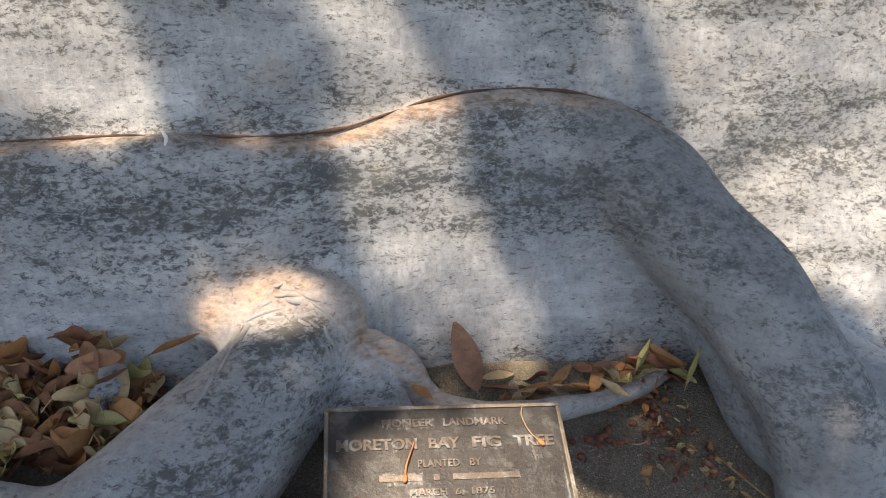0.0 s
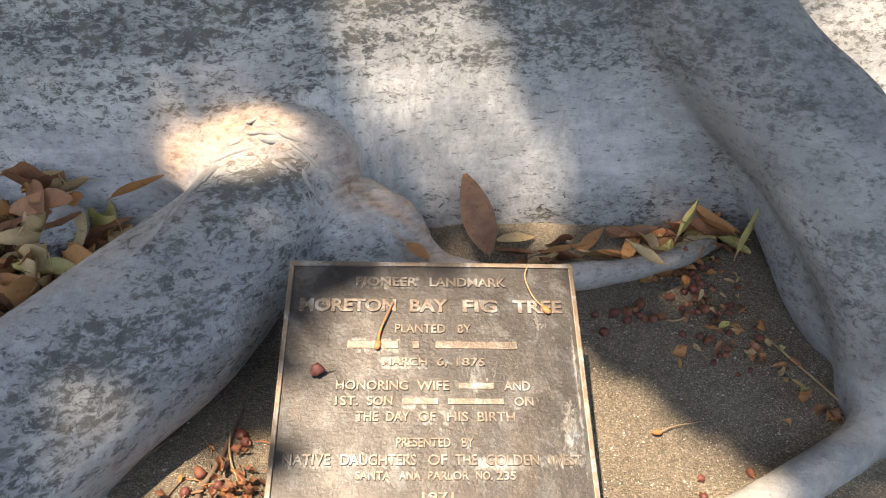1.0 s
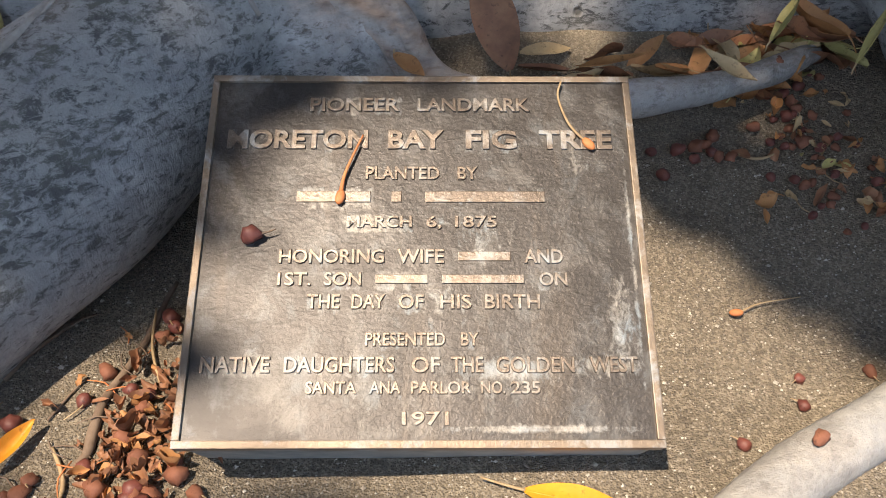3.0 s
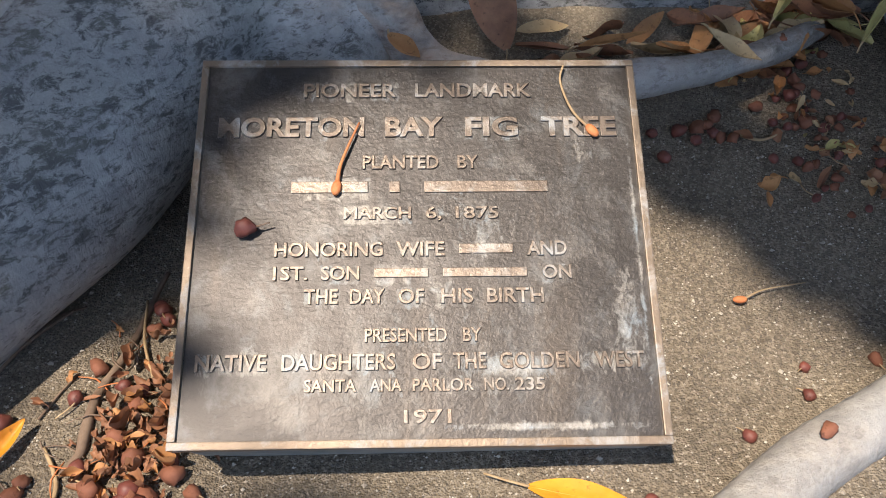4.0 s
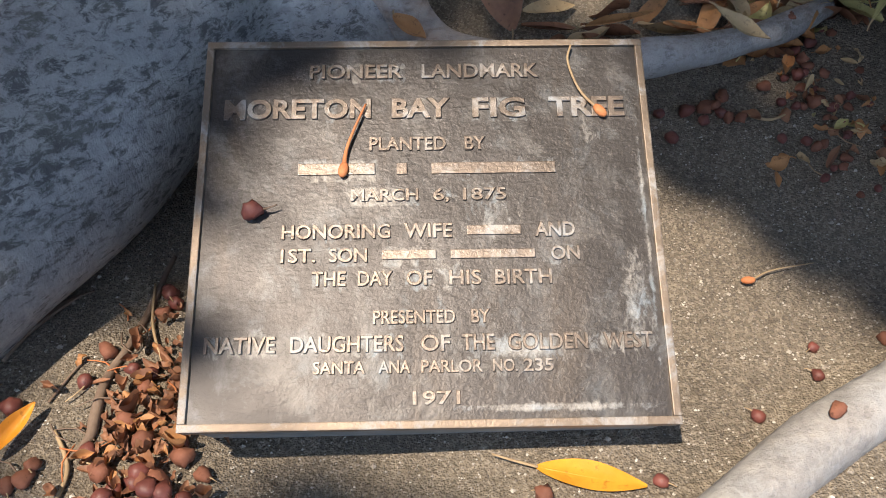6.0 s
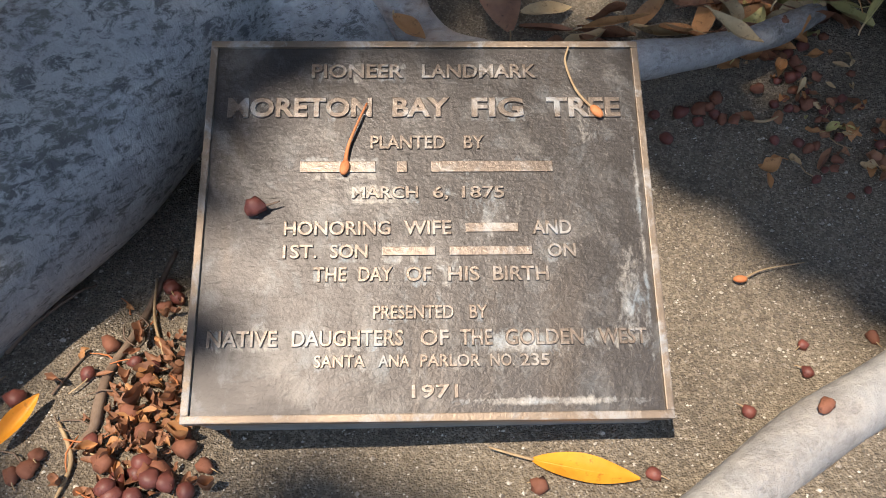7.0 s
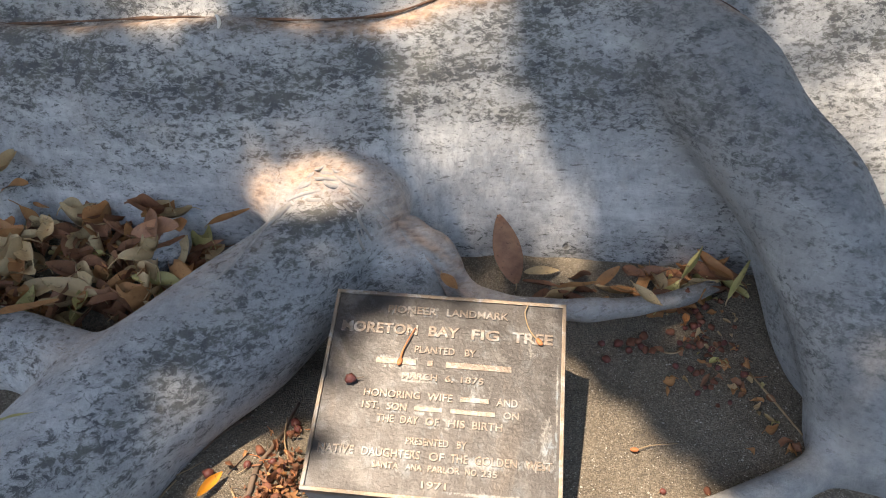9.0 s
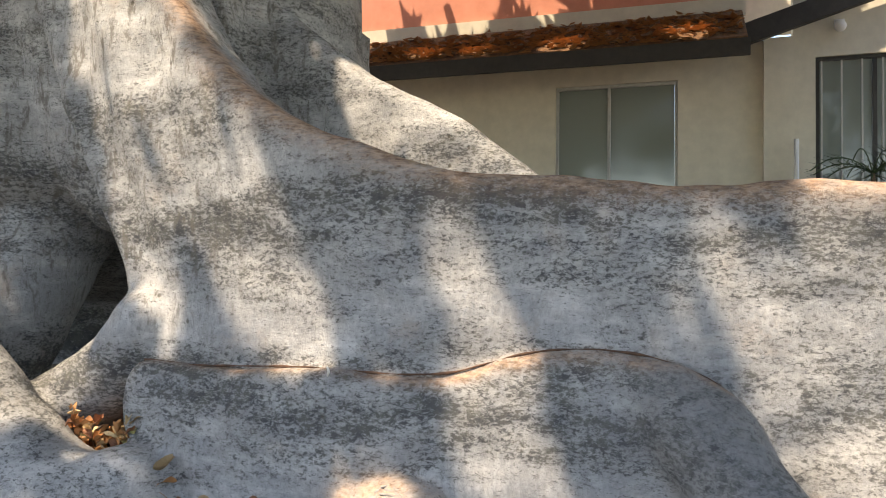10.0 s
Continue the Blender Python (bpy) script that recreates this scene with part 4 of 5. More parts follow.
def trough(r):
    x = r.uniform(0.24, 0.86) if r.random() < 0.55 else r.uniform(0.62, 0.88)
    lo = float(np.interp(x, (0.2, 0.4, 0.55, 0.7, 0.8), (0.66, 0.67, 0.71, 0.78, 0.80)))
    return x, r.uniform(lo, 0.90), 0.3 + (x - 0.16) / 0.7


strew(64, trough, (0.75, 1.25), (6, 3, 3, 2), "caught behind a thin root", "leaves behind the thin root", 11, 0.045, 26, 0.42)


def bank(r):
    x = r.uniform(-1.75, -0.70)
    y = r.uniform(0.36, 0.80)
    return x, max(y, 0.62 + (x + 0.72) * 0.55), 1.0


strew(190, bank, (0.6, 1.2), (4, 3, 6, 1), "", "", 22, 0.04, 20, 0.5, "matted brown and tan fig leaves between the roots")
strew(115, bank, (0.8, 1.35), (5, 4, 5, 1), "heaped between the roots", "leaves heaped between the roots", 12, 0.09, 38, 0.56)
strew(110, lambda r: (r.uniform(-2.3, -1.72), r.uniform(0.88, 1.25), 1.0), (0.45, 0.8), (2, 5, 4, 1), "in a hollow of the roots", "leaves in the root hollow", 13, 0.14, 30, 0.75, "crisp orange-brown leaf litter in a hollow of the roots")
strew(26, lambda r: (r.uniform(-2.3, -1.6), r.uniform(0.30, 0.50), 1.0), (0.6, 1.0), (2, 5, 4, 3), "in the bank of litter", "leaves heaped between the roots", 14, 0.03, 25, 0.5)
strew(190, lambda r: (r.gauss(-0.40, 0.04), r.gauss(-0.03, 0.09), 0.4), (0.12, 0.30), (10, 2, 0, 0), "beside the plaque", "leaf scraps beside the plaque", 15, 0.012, 17, 0.2, "rust-brown leaf scraps beside the plaque")
strew(55, lambda r: (r.gauss(0.76, 0.08), r.gauss(0.62, 0.10), 0.5), (0.15, 0.42), (5, 4, 3, 1), "in the corner of the leg root", "leaf scraps by the leg root", 16, 0.03, 30, 0.38, "dark leaf scraps in the corner of the leg root")
strew(14, lambda r: (0.88 + r.gauss(0, 0.03), r.uniform(0.2, 0.5), 0.4), (0.2, 0.45), (5, 3, 2, 1), "at the foot of the leg root", "leaf scraps by the leg root", 17, 0.01, 20, 0.25, "brown leaf scraps at the foot of the leg root")


def hero_leaf(length, width, m, material, label, curl=0.1, fold=0.25, wave=0.03, stem=0.03):
    ob = part("fallen_leaf", leaf_bm(length, width, curl, fold, wave, 0, 1.0, 16), material, None, "", True, m)
    tagged(ob, label, "leaf")
    z0 = curl * 0.25 * length
    part("leaf_stem", tube(bmesh.new(), [(-0.49 * length, 0, z0, 0.0022), (-0.5 * length - stem * 0.5, 0.003, z0, 0.0018), (-0.5 * length - stem, 0.008, z0 * 0.6, 0.0016)], 6, 6), STALK, ob)
    return ob


def between(a, b, roll=0.0):
    """A pose at the middle of a and b with x along them and z as far up as it goes."""
    a, b = Vector(a), Vector(b)
    d = (b - a).normalized()
    side = Vector((0, 0, 1)).cross(d).normalized()
    up = d.cross(side)
    m = Matrix((d, side, up)).transposed().to_4x4()
    return Matrix.Translation((a + b) / 2) @ m @ pose(0, 0, 0, roll, 0, 0)


hero_leaf(0.235, 0.105, between((0.17, 0.80, 0.235), (0.105, 0.885, 0.445), -37), LEAF_BROWN, "large red-brown fig leaf standing upright against the root wall", -0.12, 0.12, 0.01, 0.02)
hero_leaf(0.14, 0.05, between((0.125, -0.085, 0.012), (0.262, -0.118, 0.008)), LEAF_YELLOW, "bright orange-yellow fig leaf lying flat on the soil", 0.06, 0.12, 0.02, 0.06)
hero_leaf(0.088, 0.03, between((-0.585, -0.06, 0.05), (-0.553, 0.010, 0.062), 25), LEAF_YELLOW, "small curled orange-yellow leaf with brown spots on the soil", 0.25, 0.5, 0.05, 0.02)
hero_leaf(0.13, 0.042, between((0.80, 0.62, 0.30), (0.855, 0.655, 0.405), -60), LEAF_OLIVE, "pale olive-green leaf standing at the end of the heap", 0.2, 0.4, 0.02, 0.02)
hero_leaf(0.12, 0.045, between((0.70, 0.76, 0.30), (0.75, 0.80, 0.37), -40), LEAF_OLIVE, "pale olive leaf on the heap behind the root", 0.4, 0.4, 0.04, 0.02)
hero_leaf(0.105, 0.030, between((-0.225, 0.735, 0.452), (-0.13, 0.745, 0.435), -40), LEAF_RUST, "small orange leaf lying on the twisted knot", 0.1, 0.2, 0.02, 0.01)
hero_leaf(0.15, 0.052, between((-0.80, 0.70, 0.455), (-0.67, 0.705, 0.505), -35), LEAF_RUST, "rust-orange leaf leaning on the thick root", 0.15, 0.25, 0.02, 0.02)
hero_leaf(0.17, 0.070, between((-1.0, 0.62, 0.37), (-0.87, 0.64, 0.43), -30), LEAF_BROWN, "broad brown leaf leaning on the thick root", 0.15, 0.2, 0.03, 0.02)
hero_leaf(0.20, 0.075, between((-1.20, 0.20, 0.385), (-1.03, 0.205, 0.43), -35), LEAF_RUST, "broad rust-red leaf lying on the thick root", 0.1, 0.15, 0.02, 0.02)
hero_leaf(0.085, 0.04, between((-0.055, 0.64, 0.335), (-0.005, 0.585, 0.315), 15), LEAF_RUST, "small tan leaf wedged over the thin root", 0.3, 0.3, 0.04, 0.01)
hero_leaf(0.13, 0.05, between((-0.98, -0.13, 0.30), (-0.88, -0.10, 0.315), -20), LEAF_OLIVE, "olive leaf lying on the thick root", 0.2, 0.3, 0.05, 0.02)
hero_leaf(0.13, 0.048, between((0.30, 0.70, 0.275), (0.42, 0.70, 0.295), -35), LEAF_RUST, "bright rust leaf lying behind the thin root", 0.15, 0.25, 0.03, 0.02)
hero_leaf(0.11, 0.045, between((0.52, 0.66, 0.31), (0.60, 0.585, 0.275), 10), LEAF_TAN, "curled tan leaf hanging over the thin root", 0.5, 0.3, 0.05, 0.02)

FIGS = []
for v in range(4):
    ob = part("fig", fig_bm(0.0138, random.Random(v), (0.25, 0.5, 0.75, 0.35)[v]), (FIG_RED, FIG_BROWN, FIG_BROWN, FIG_RED)[v])
    FIGS.append(ob.data)
    bpy.data.objects.remove(ob)
stem_bm = tube(bmesh.new(), [(0.011, 0, 0, 0.0028), (0.020, 0.001, 0.001, 0.0013), (0.030, 0.005, -0.002, 0.001)], 5, 5)
ob = part("stalk", stem_bm, STALK)
FIG_STALK = ob.data
bpy.data.objects.remove(ob)


def drop_fig(x, y, r, where, group, size=None, stalk=False, lift=0.0, z=None):
    v = r.randrange(4)
    size = size or r.uniform(0.75, 1.1)
    ob = new("fallen_fig", FIGS[v])
    z = top_z(x, y, 0.45) if z is None else z
    g = float(ground_z(x, y))
    if z is None or (z > g + 0.08 and y > 0 and x < 0):
        x, z = x + 0.06, float(ground_z(x + 0.06, y))
    ob.matrix_basis = pose(x, y, z + 0.010 * size + lift, r.uniform(-40, 40), r.uniform(-30, 30), r.uniform(0, 360)) @ Matrix.Diagonal((size, size, size, 1))
    tagged(ob, ("smooth dark red" if v in (0, 3) else "dry shrivelled brown") + " fallen fig " + where, "fig", group)
    if stalk:
        s = new("stalk", FIG_STALK)
        s.parent = ob


r = random.Random(21)
for x, y in ((-0.487, 0.243), (-0.547, 0.117), (-0.502, 0.061), (-0.591, 0.021), (-0.531, -0.071), (-0.536, -0.090), (-0.555, -0.095), (-0.433, 0.253), (-0.414, 0.224), (-0.431, 0.205), (-0.444, 0.09), (-0.419, 0.085), (-0.419, 0.06), (-0.429, 0.0),
             (-0.399, -0.032), (-0.34, -0.056), (-0.349, -0.032), (-0.311, -0.078), (-0.467, -0.046), (-0.366, -0.09), (-0.393, -0.094), (-0.418, -0.103), (-0.44, -0.08)):
    drop_fig(x, y, r, "on the soil beside the plaque", "figs beside the plaque", stalk=r.random() < 0.35)
for _ in range(9):
    drop_fig(r.gauss(-0.40, 0.035), r.gauss(-0.10, 0.03), r, "in the heap beside the plaque", "figs beside the plaque", lift=r.uniform(0, 0.02))
for x, y in ((0.56, 0.11), (0.55, 0.06), (0.44, -0.01), (0.67, 0.12), (0.13, -0.12), (0.28, -0.11)):
    drop_fig(x, y, r, "on the sunlit soil", "figs on open soil", size=r.uniform(0.62, 0.8), stalk=True)
drop_fig(0.517, -0.05, r, "resting on the low root", "figs on open soil")
for x, y in ((0.49, 0.66), (0.52, 0.64), (0.55, 0.68), (0.57, 0.70), (0.56, 0.66), (0.53, 0.67), (0.57, 0.65), (0.44, 0.66), (0.74, 0.80), (0.75, 0.78), (0.73, 0.74), (0.74, 0.68), (0.45, 0.60)):
    drop_fig(x, y - 0.03, r, "in shade behind the plaque", "figs behind the plaque", z=float(ground_z(x, y - 0.03)))
for _ in range(45):
    drop_fig(r.gauss(0.75, 0.06), r.gauss(0.63, 0.09), r, "in the corner of the leg root", "figs behind the plaque", size=r.uniform(0.45, 0.9), lift=r.uniform(0, 0.008))


def laid(points, lift=0.003):
    return [(x, y, float(ground_z(x, y)) + lift, q) for x, y, q in points]


strand("dry_twig", laid([(-0.440, 0.33, 0.004), (-0.446, 0.295, 0.005), (-0.455, 0.207, 0.006), (-0.467, 0.126, 0.0065), (-0.477, 0.064, 0.0075), (-0.473, -0.002, 0.009), (-0.472, -0.028, 0.007), (-0.49, -0.06, 0.004)]), TWIG, "brown surface rootlet running past the plaque", "rootlet")
strand("dry_twig", laid([(-0.638, 0.104, 0.004), (-0.618, 0.163, 0.0035), (-0.588, 0.226, 0.003), (-0.55, 0.25, 0.0015)], 0.006), TWIG, "thin dark twig beside the thick root", "twig")
strand("dry_twig", laid([(-0.65, 0.09, 0.003), (-0.60, 0.185, 0.003), (-0.565, 0.241, 0.002)], 0.009), TWIG, "thin dark twig beside the thick root", "twig")
strand("dry_twig", laid([(-0.699, -0.095, 0.002), (-0.667, -0.004, 0.0018)], 0.008), STALK, "straight pale twig at the thick root", "twig")
strand("dry_twig", laid([(-0.545, 0.03, 0.002), (-0.53, 0.075, 0.0018), (-0.515, 0.11, 0.001)], 0.004), TWIG, "short dark twig on the soil", "twig")
strand("dry_twig", laid([(-0.518, -0.02, 0.0025), (-0.494, -0.054, 0.0032), (-0.483, -0.086, 0.0034), (-0.49, -0.14, 0.002)], 0.006), STALK, "bent pale tan twig on the soil", "twig")
strand("dry_twig", laid([(-0.455, 0.26, 0.002), (-0.44, 0.18, 0.0025), (-0.41, 0.11, 0.002)], 0.01), STALK, "thin brown twig beside the plaque", "twig")
strand("dry_twig", laid([(0.862, 0.538, 0.003), (0.91, 0.43, 0.0035), (0.955, 0.322, 0.003)], 0.012), STALK, "straight grey twig at the leg root", "twig")
strand("dry_twig", laid([(0.785, 0.02, 0.003), (0.782, -0.06, 0.0035), (0.795, -0.132, 0.004), (0.85, -0.2, 0.004)]), TWIG, "brown rootlet on sunlit soil", "rootlet")
strand("dry_twig", laid([(-0.72, -0.02, 0.0015), (-0.66, 0.02, 0.0015), (-0.62, 0.06, 0.001)], 0.008), STALK, "thin pale twig in the shade of the thick root", "twig")
ob = strand("fallen_stalk", laid([(0.51, 0.245, 0.0018), (0.55, 0.265, 0.0014), (0.62, 0.275, 0.001)], 0.012), STALK, "thin pale stalk with an orange bud on the soil", "stalk")
bm = bmesh.new()
bmesh.ops.create_icosphere(bm, subdivisions=2, radius=1, matrix=Matrix.Translation((0.503, 0.243, float(ground_z(0.503, 0.243)) + 0.012)) @ Matrix.Diagonal((0.012, 0.007, 0.006, 1)))
part("bud", bm, STALK_RED, ob, "orange bud")
strand("fallen_stalk", laid([(0.60, 0.62, 0.003), (0.64, 0.60, 0.003), (0.68, 0.61, 0.002)], 0.01), STALK, "curved pale stalk in the shade", "stalk")
r = random.Random(8)
for _ in range(34):
    cx, cy = r.choice(((-0.40, -0.05), (-0.42, 0.08), (0.77, 0.60), (-0.44, -0.12)))
    x, y, a, l = cx + r.gauss(0, 0.05), cy + r.gauss(0, 0.06), r.uniform(0, 6.3), r.uniform(0.015, 0.04)
    strand("dry_twig", laid([(x, y, 0.0012), (x + l * math.cos(a), y + l * math.sin(a), 0.0015), (x + 1.9 * l * math.cos(a + 0.3), y + 1.9 * l * math.sin(a + 0.3), 0.0008)], r.uniform(0.004, 0.015)), r.choice((STALK, STALK_RED, TWIG)), "short dry stalk among the fallen figs", "twig", 4, 4)
y = surface_y(-0.742, 1.04)
ob = strand("bark_flake", [(-0.745, y - 0.004, 1.085, 0.004), (-0.735, y - 0.010, 1.065, 0.006), (-0.742, y - 0.006, 1.045, 0.003)], CHIP, "small white flake stuck on the bark seam", "flake")


def grit():
    """Loose grains of sand and small stones on the soil."""
    q = np.random.default_rng(3)
    vs, fs = [], []
    for _ in range(9000):
        x, y = q.uniform(-0.8, 1.05), q.uniform(-0.35, 0.62)
        z, s = float(ground_z(x, y)), q.uniform(0.0009, 0.0026) * (2.0 if q.random() < 0.05 else 1.0)
        i = len(vs)
        for dx, dy, dz in ((1, 0, 0.3), (0, 1, 0.4), (-1, 0, 0.2), (0, -1, 0.5), (0, 0, 1.1), (0, 0, -0.4)):
            vs.append((x + dx * s * q.uniform(0.7, 1.3), y + dy * s * q.uniform(0.7, 1.3), z + dz * s))
        for a, b in ((0, 1), (1, 2), (2, 3), (3, 0)):
            fs.extend(((i + a, i + b, i + 4), (i + b, i + a, i + 5)))
    tagged(from_arrays("grit", vs, fs, GRIT, False), "loose pale and dark sand grains on the soil", "grit", kind="stuff")


k = Nodes("loose_grit")
GRIT = k.finish(k.ramp(k.voronoi(90, out="Color"), (0.2, (0.12, 0.10, 0.08)), (0.5, (0.38, 0.33, 0.27)), (0.85, (0.62, 0.58, 0.50))), 0.8)
grit()

# ---- the house behind ----
STUCCO = plain_material("beige_stucco", (0.60, 0.56, 0.46), (0.70, 0.65, 0.53), 6, 0.9)
TERRACOTTA = plain_material("terracotta_stucco", (0.58, 0.23, 0.15), (0.66, 0.28, 0.19), 5, 0.9)
FASCIA = plain_material("dark_fascia", (0.035, 0.033, 0.032), (0.06, 0.055, 0.05), 8, 0.7)
SHINGLE = plain_material("leafy_roof", (0.08, 0.045, 0.025), (0.28, 0.14, 0.06), 14, 0.95, strength=0.8, dist=0.03)
FRAME_PALE = plain_material("pale_frame", (0.42, 0.42, 0.40), (0.50, 0.50, 0.47), 20, 0.5)
FRAME_DARK = plain_material("dark_frame", (0.03, 0.03, 0.03), (0.05, 0.05, 0.048), 20, 0.5)
BLIND = plain_material("grey_blind", (0.20, 0.22, 0.22), (0.34, 0.36, 0.35), 9, 0.7)
WHITE = plain_material("white_plastic", (0.7, 0.7, 0.68), (0.78, 0.78, 0.76), 20, 0.5)
PALM = leaf_material("palm_green", (0.03, 0.06, 0.02), (0.06, 0.10, 0.035), 0.5)
k = Nodes("window_glass")
GLASS = k.finish((0.24, 0.27, 0.245), 0.05, 0.0, spec=0.9)
house = empty("house", pose(0, 9, 0))
tagged(house, "two-storey beige and terracotta house behind the tree, leaf-strewn porch roof", "house")


def hpart(name, *a, mat, label="", parent=None, bevel=0.0):
    return part(name, boxed(*a, bevel=bevel), mat, parent or house, label, False)


hpart("wall", -9.0, -1.20, 0.0, 0.25, -0.1, 4.9, mat=STUCCO, label="beige stucco wall")
hpart("wall", -1.20, 0.50, 0.0, 0.25, -0.1, 1.6, mat=STUCCO)
hpart("wall", -1.20, 0.50, 0.0, 0.25, 4.17, 4.9, mat=STUCCO)
hpart("wall", 0.50, 1.598, 0.0, 0.25, -0.1, 4.9, mat=STUCCO)
hpart("pilaster", 1.60, 1.97, -0.14, 0.25, -0.1, 4.62, mat=STUCCO, label="pale beige pilaster")
hpart("wall", 1.972, 2.24, 0.0, 0.25, -0.1, 5.9, mat=STUCCO, label="beige stucco gable wall")
hpart("wall", 2.24, 3.60, 0.0, 0.25, 4.36, 5.9, mat=STUCCO)
hpart("wall", 3.60, 7.5, 0.0, 0.25, -0.1, 5.9, mat=STUCCO)
hpart("wall", -4.62, 1.4, 0.30, 0.55, 5.34, 8.5, mat=TERRACOTTA, label="terracotta upper wall")
hpart("trim", -4.62, 1.4, 0.24, 0.298, 5.10, 5.34, mat=STUCCO, label="beige band under the terracotta wall")
hpart("wall", -9.0, -5.45, 0.30, 0.55, 4.9, 8.5, mat=STUCCO)
hpart("wall", -5.45, -4.622, 0.30, 0.55, 4.9, 5.55, mat=STUCCO)
hpart("wall", -5.45, -4.622, 0.30, 0.55, 6.9, 8.5, mat=STUCCO)
hpart("wall", 1.402, 7.5, 0.9, 1.1, 5.0, 8.5, mat=STUCCO)


def window(name, x0, x1, y, z0, z1, splits, frame_mat, label, blinds=0, bar=0.04):
    w = empty(name, pose(0, 0, 0))
    w.parent = house
    w["label"] = label
    for a, b, c, d in ((x0, x1, z1 - bar, z1), (x0, x1, z0, z0 + bar)):
        part("frame", boxed(a, b, y - 0.05, y + 0.04, c, d, bevel=0.006), frame_mat, w, "", False)
    for x in (x0, *splits, x1 - bar):
        part("frame", boxed(x, x + bar, y - 0.045, y + 0.035, z0 + bar + 0.001, z1 - bar - 0.001, bevel=0.006), frame_mat, w, "", False)
    edges = [x0, *splits, x1 - bar]
    for a, b in zip(edges, edges[1:]):
        part("pane", boxed(a + bar + 0.002, b - 0.002, y - 0.008, y + 0.002, z0 + bar + 0.002, z1 - bar - 0.002), GLASS, w, "", False)
    for i in range(blinds):
        x = x0 + 0.06 + (x1 - x0 - 0.16) * i / max(blinds - 1, 1)
        part("bar", boxed(x, x + 0.02, y - 0.09, y - 0.065, z0 + 0.02, z1 - 0.06, bevel=0.004), FRAME_PALE, w, "pale upright bar", False)
    return w


window("window", -1.198, 0.498, 0.08, 1.602, 4.168, (-0.46,), FRAME_PALE, "pale-framed sliding window with dark glass")
window("window", 2.242, 3.598, 0.08, -0.098, 4.358, (2.92,), FRAME_DARK, "dark-framed glass door with upright bars", 6, 0.05)
window("window", -5.448, -4.624, 0.38, 5.552, 6.898, (-5.05,), FRAME_DARK, "dark upper window")
# porch roof and fascia
bm = bmesh.new()
for v in ((-9.0, -0.95, 4.40), (1.35, -0.95, 4.44), (1.35, 0.24, 5.15), (-9.0, 0.24, 5.13), (-9.0, -0.95, 4.32), (1.35, -0.95, 4.36), (1.35, 0.24, 5.03), (-9.0, 0.24, 5.0)):
    bm.verts.new(v)
bm.verts.ensure_lookup_table()
for f in ((0, 1, 2, 3), (7, 6, 5, 4), (0, 4, 5, 1), (1, 5, 6, 2), (2, 6, 7, 3), (3, 7, 4, 0)):
    bm.faces.new([bm.verts[i] for i in f])
roof = part("porch_roof", bm, SHINGLE, house, "sloping porch roof covered in fallen leaves", False)
hpart("fascia", -9.0, 1.38, -1.0, -0.953, 4.19, 4.41, mat=FASCIA, label="dark fascia board", bevel=0.01)
bm = boxed(-0.1, 7.0, -0.06, 0.06, -0.14, 0.14, bevel=0.01)
ob = part("rake_board", bm, FASCIA, house, "dark sloping gable board", False, pose(1.2, -0.2, 4.62, 0, -17, 0))
q = np.random.default_rng(9)
vs, fs = [], []
for _ in range(1500):
    t, x = q.beta(1.3, 1.6), q.uniform(-7, 1.3)
    y, z = -0.95 + 1.19 * t, 4.42 + 0.71 * t + q.uniform(0.01, 0.04)
    a, l = q.uniform(0, 6.28), q.uniform(0.05, 0.12)
    c, s = math.cos(a) * l, math.sin(a) * l
    i = len(vs)
    vs.extend(((x - c, y - s, z), (x - s * 0.4, y + c * 0.4, z + 0.02), (x + c, y + s, z + q.uniform(-0.01, 0.05)), (x + s * 0.4, y - c * 0.4, z + 0.02)))
    fs.append((i, i + 1, i + 2, i + 3))
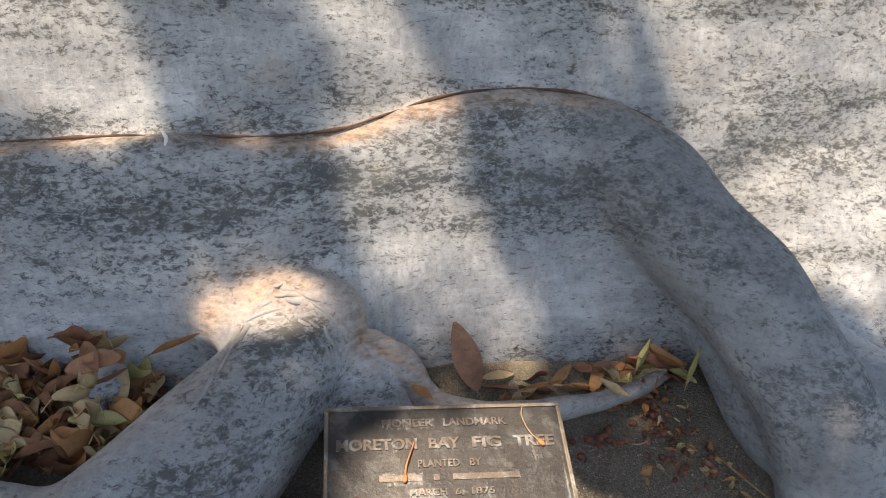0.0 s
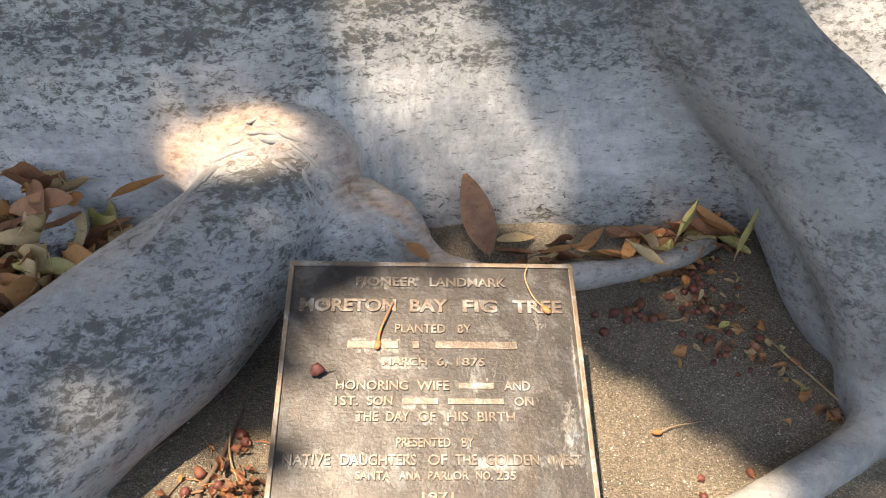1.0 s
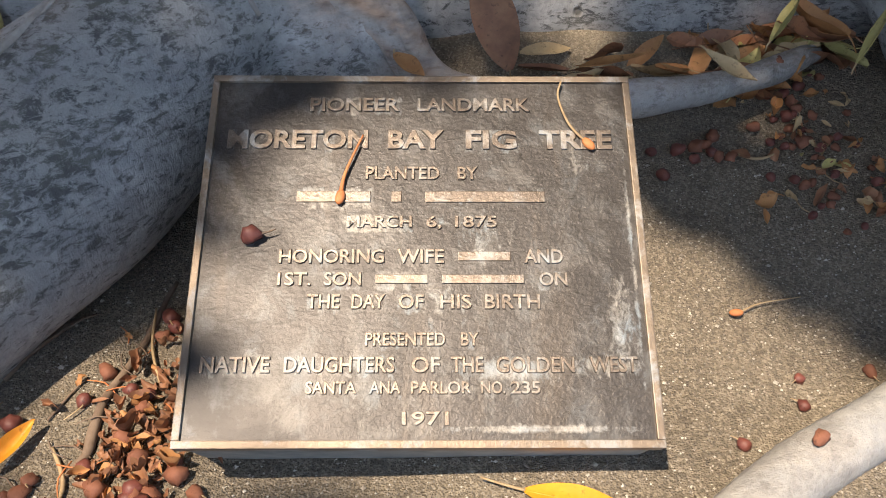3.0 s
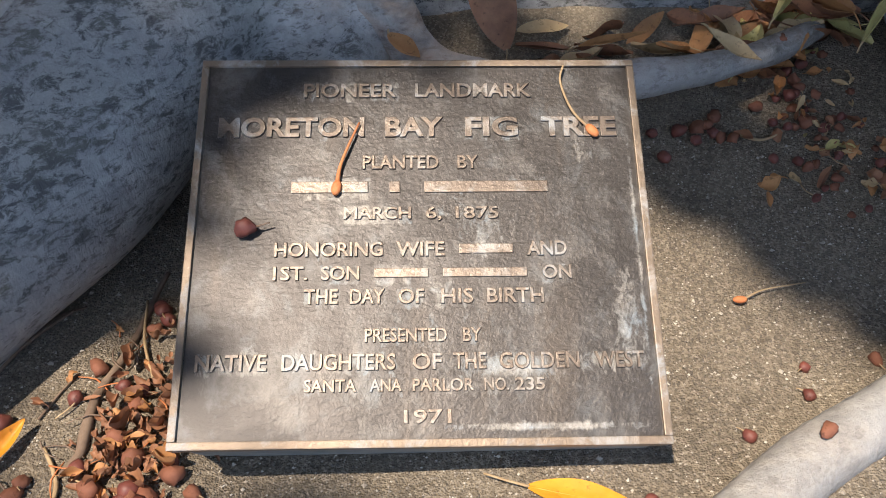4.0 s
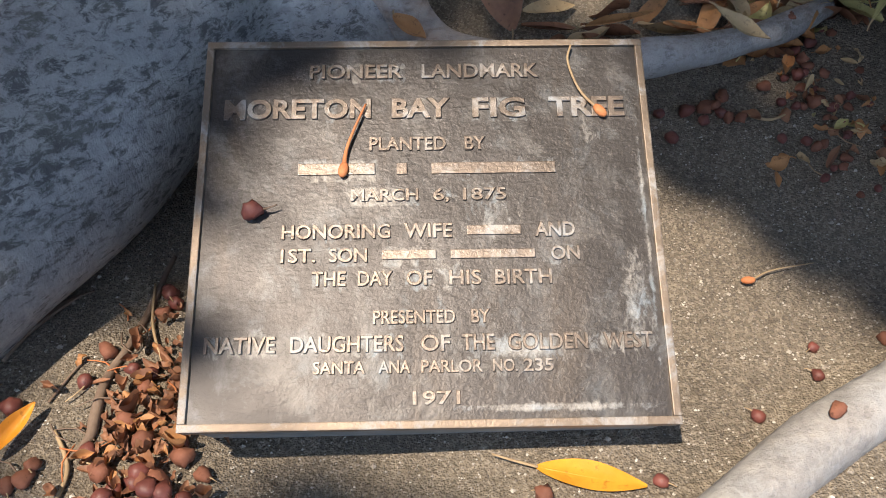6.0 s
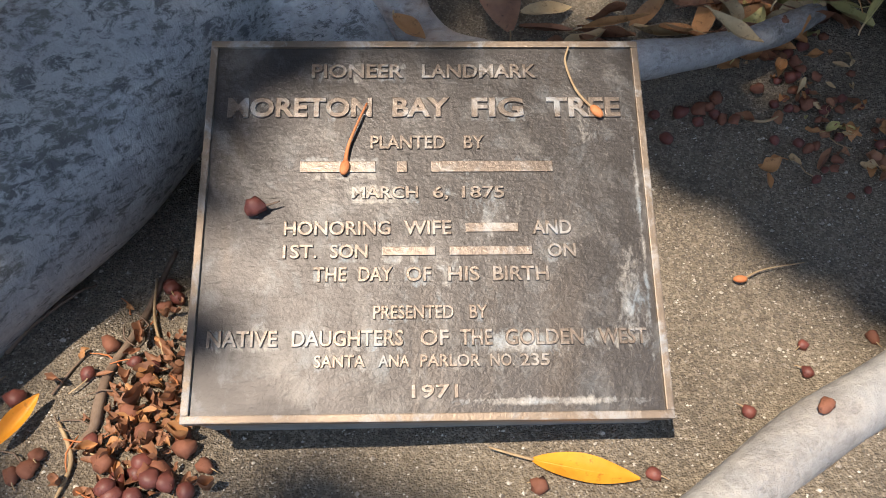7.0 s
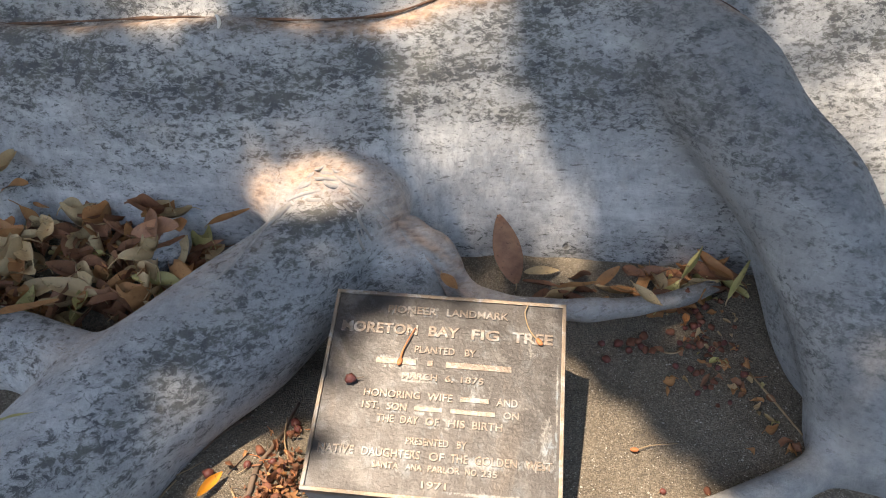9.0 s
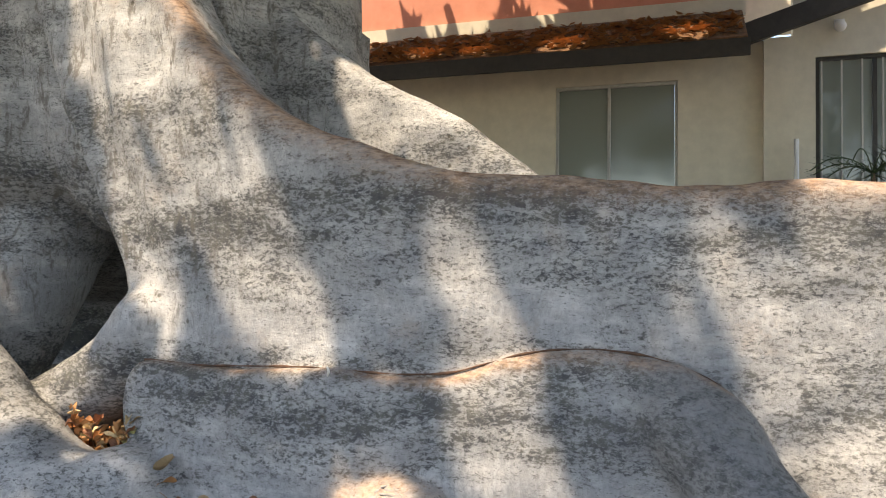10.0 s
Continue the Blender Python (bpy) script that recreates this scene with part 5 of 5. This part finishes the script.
ob = from_arrays("roof_litter", vs, fs, LEAF_RUST, False)
ob.parent = house
tagged(ob, "rust-brown leaves lying on the porch roof", kind="stuff")
bm = bmesh.new()
bmesh.ops.create_uvsphere(bm, u_segments=16, v_segments=10, radius=0.075, matrix=Matrix.Translation((2.52, -0.10, 4.72)) @ Matrix.Diagonal((1, 0.8, 1, 1)))
box(bm, 2.46, 2.58, -0.06, -0.002, 4.75, 4.82)
part("porch_lamp", bm, WHITE, house, "small white lamp")
pipe = part("standpipe", tube(bmesh.new(), [(1.98, 8.75, -0.05, 0.03), (1.98, 8.75, 1.6, 0.03), (1.98, 8.75, 3.24, 0.03)], 10, 6), WHITE)
tagged(pipe, "white plastic pipe standing by the pilaster", "pipe")


def palm():
    p = empty("potted_palm", pose(2.75, 8.2, 0))
    tagged(p, "dark green feathery palm beside the glass door", "palm")
    part("stem", tube(bmesh.new(), [(0, 0, 0, 0.05), (0.03, 0, 1.6, 0.035), (0.0, 0, 2.7, 0.025)], 8, 8), TWIG, p)
    r = random.Random(2)
    for i in range(11):
        a = i * 2.4
        l, up = r.uniform(0.55, 0.8), r.uniform(0.25, 0.6)
        bm = bmesh.new()
        pts = [Vector((math.cos(a) * l * t, math.sin(a) * l * t, 2.7 + up * t * (1.6 - 1.5 * t))) for t in np.linspace(0, 1, 9)]
        tube(bm, [(*q_, 0.008) for q_ in pts[::2]], 4, 8)
        for t, q_ in zip(np.linspace(0, 1, 9), pts):
            for s in (-1, 1):
                side = Vector((-math.sin(a), math.cos(a), -0.5)) * s
                d = side * 0.24 * (1.05 - t * 0.7) + Vector((math.cos(a), math.sin(a), 0)) * 0.12
                w = Vector((math.cos(a), math.sin(a), 0)) * 0.014
                bm.faces.new([bm.verts.new(v) for v in (q_ - w, q_ + w, q_ + d)])
        part("frond", bm, PALM, p, "", False)


palm()
# plain wall that closes the place behind the camera
back = part("wall_south", boxed(-30, 30, -17.2, -17, -0.2, 3.2), STUCCO, None, "", False)
tagged(back, "plain beige garden wall", "wall", kind="structure")
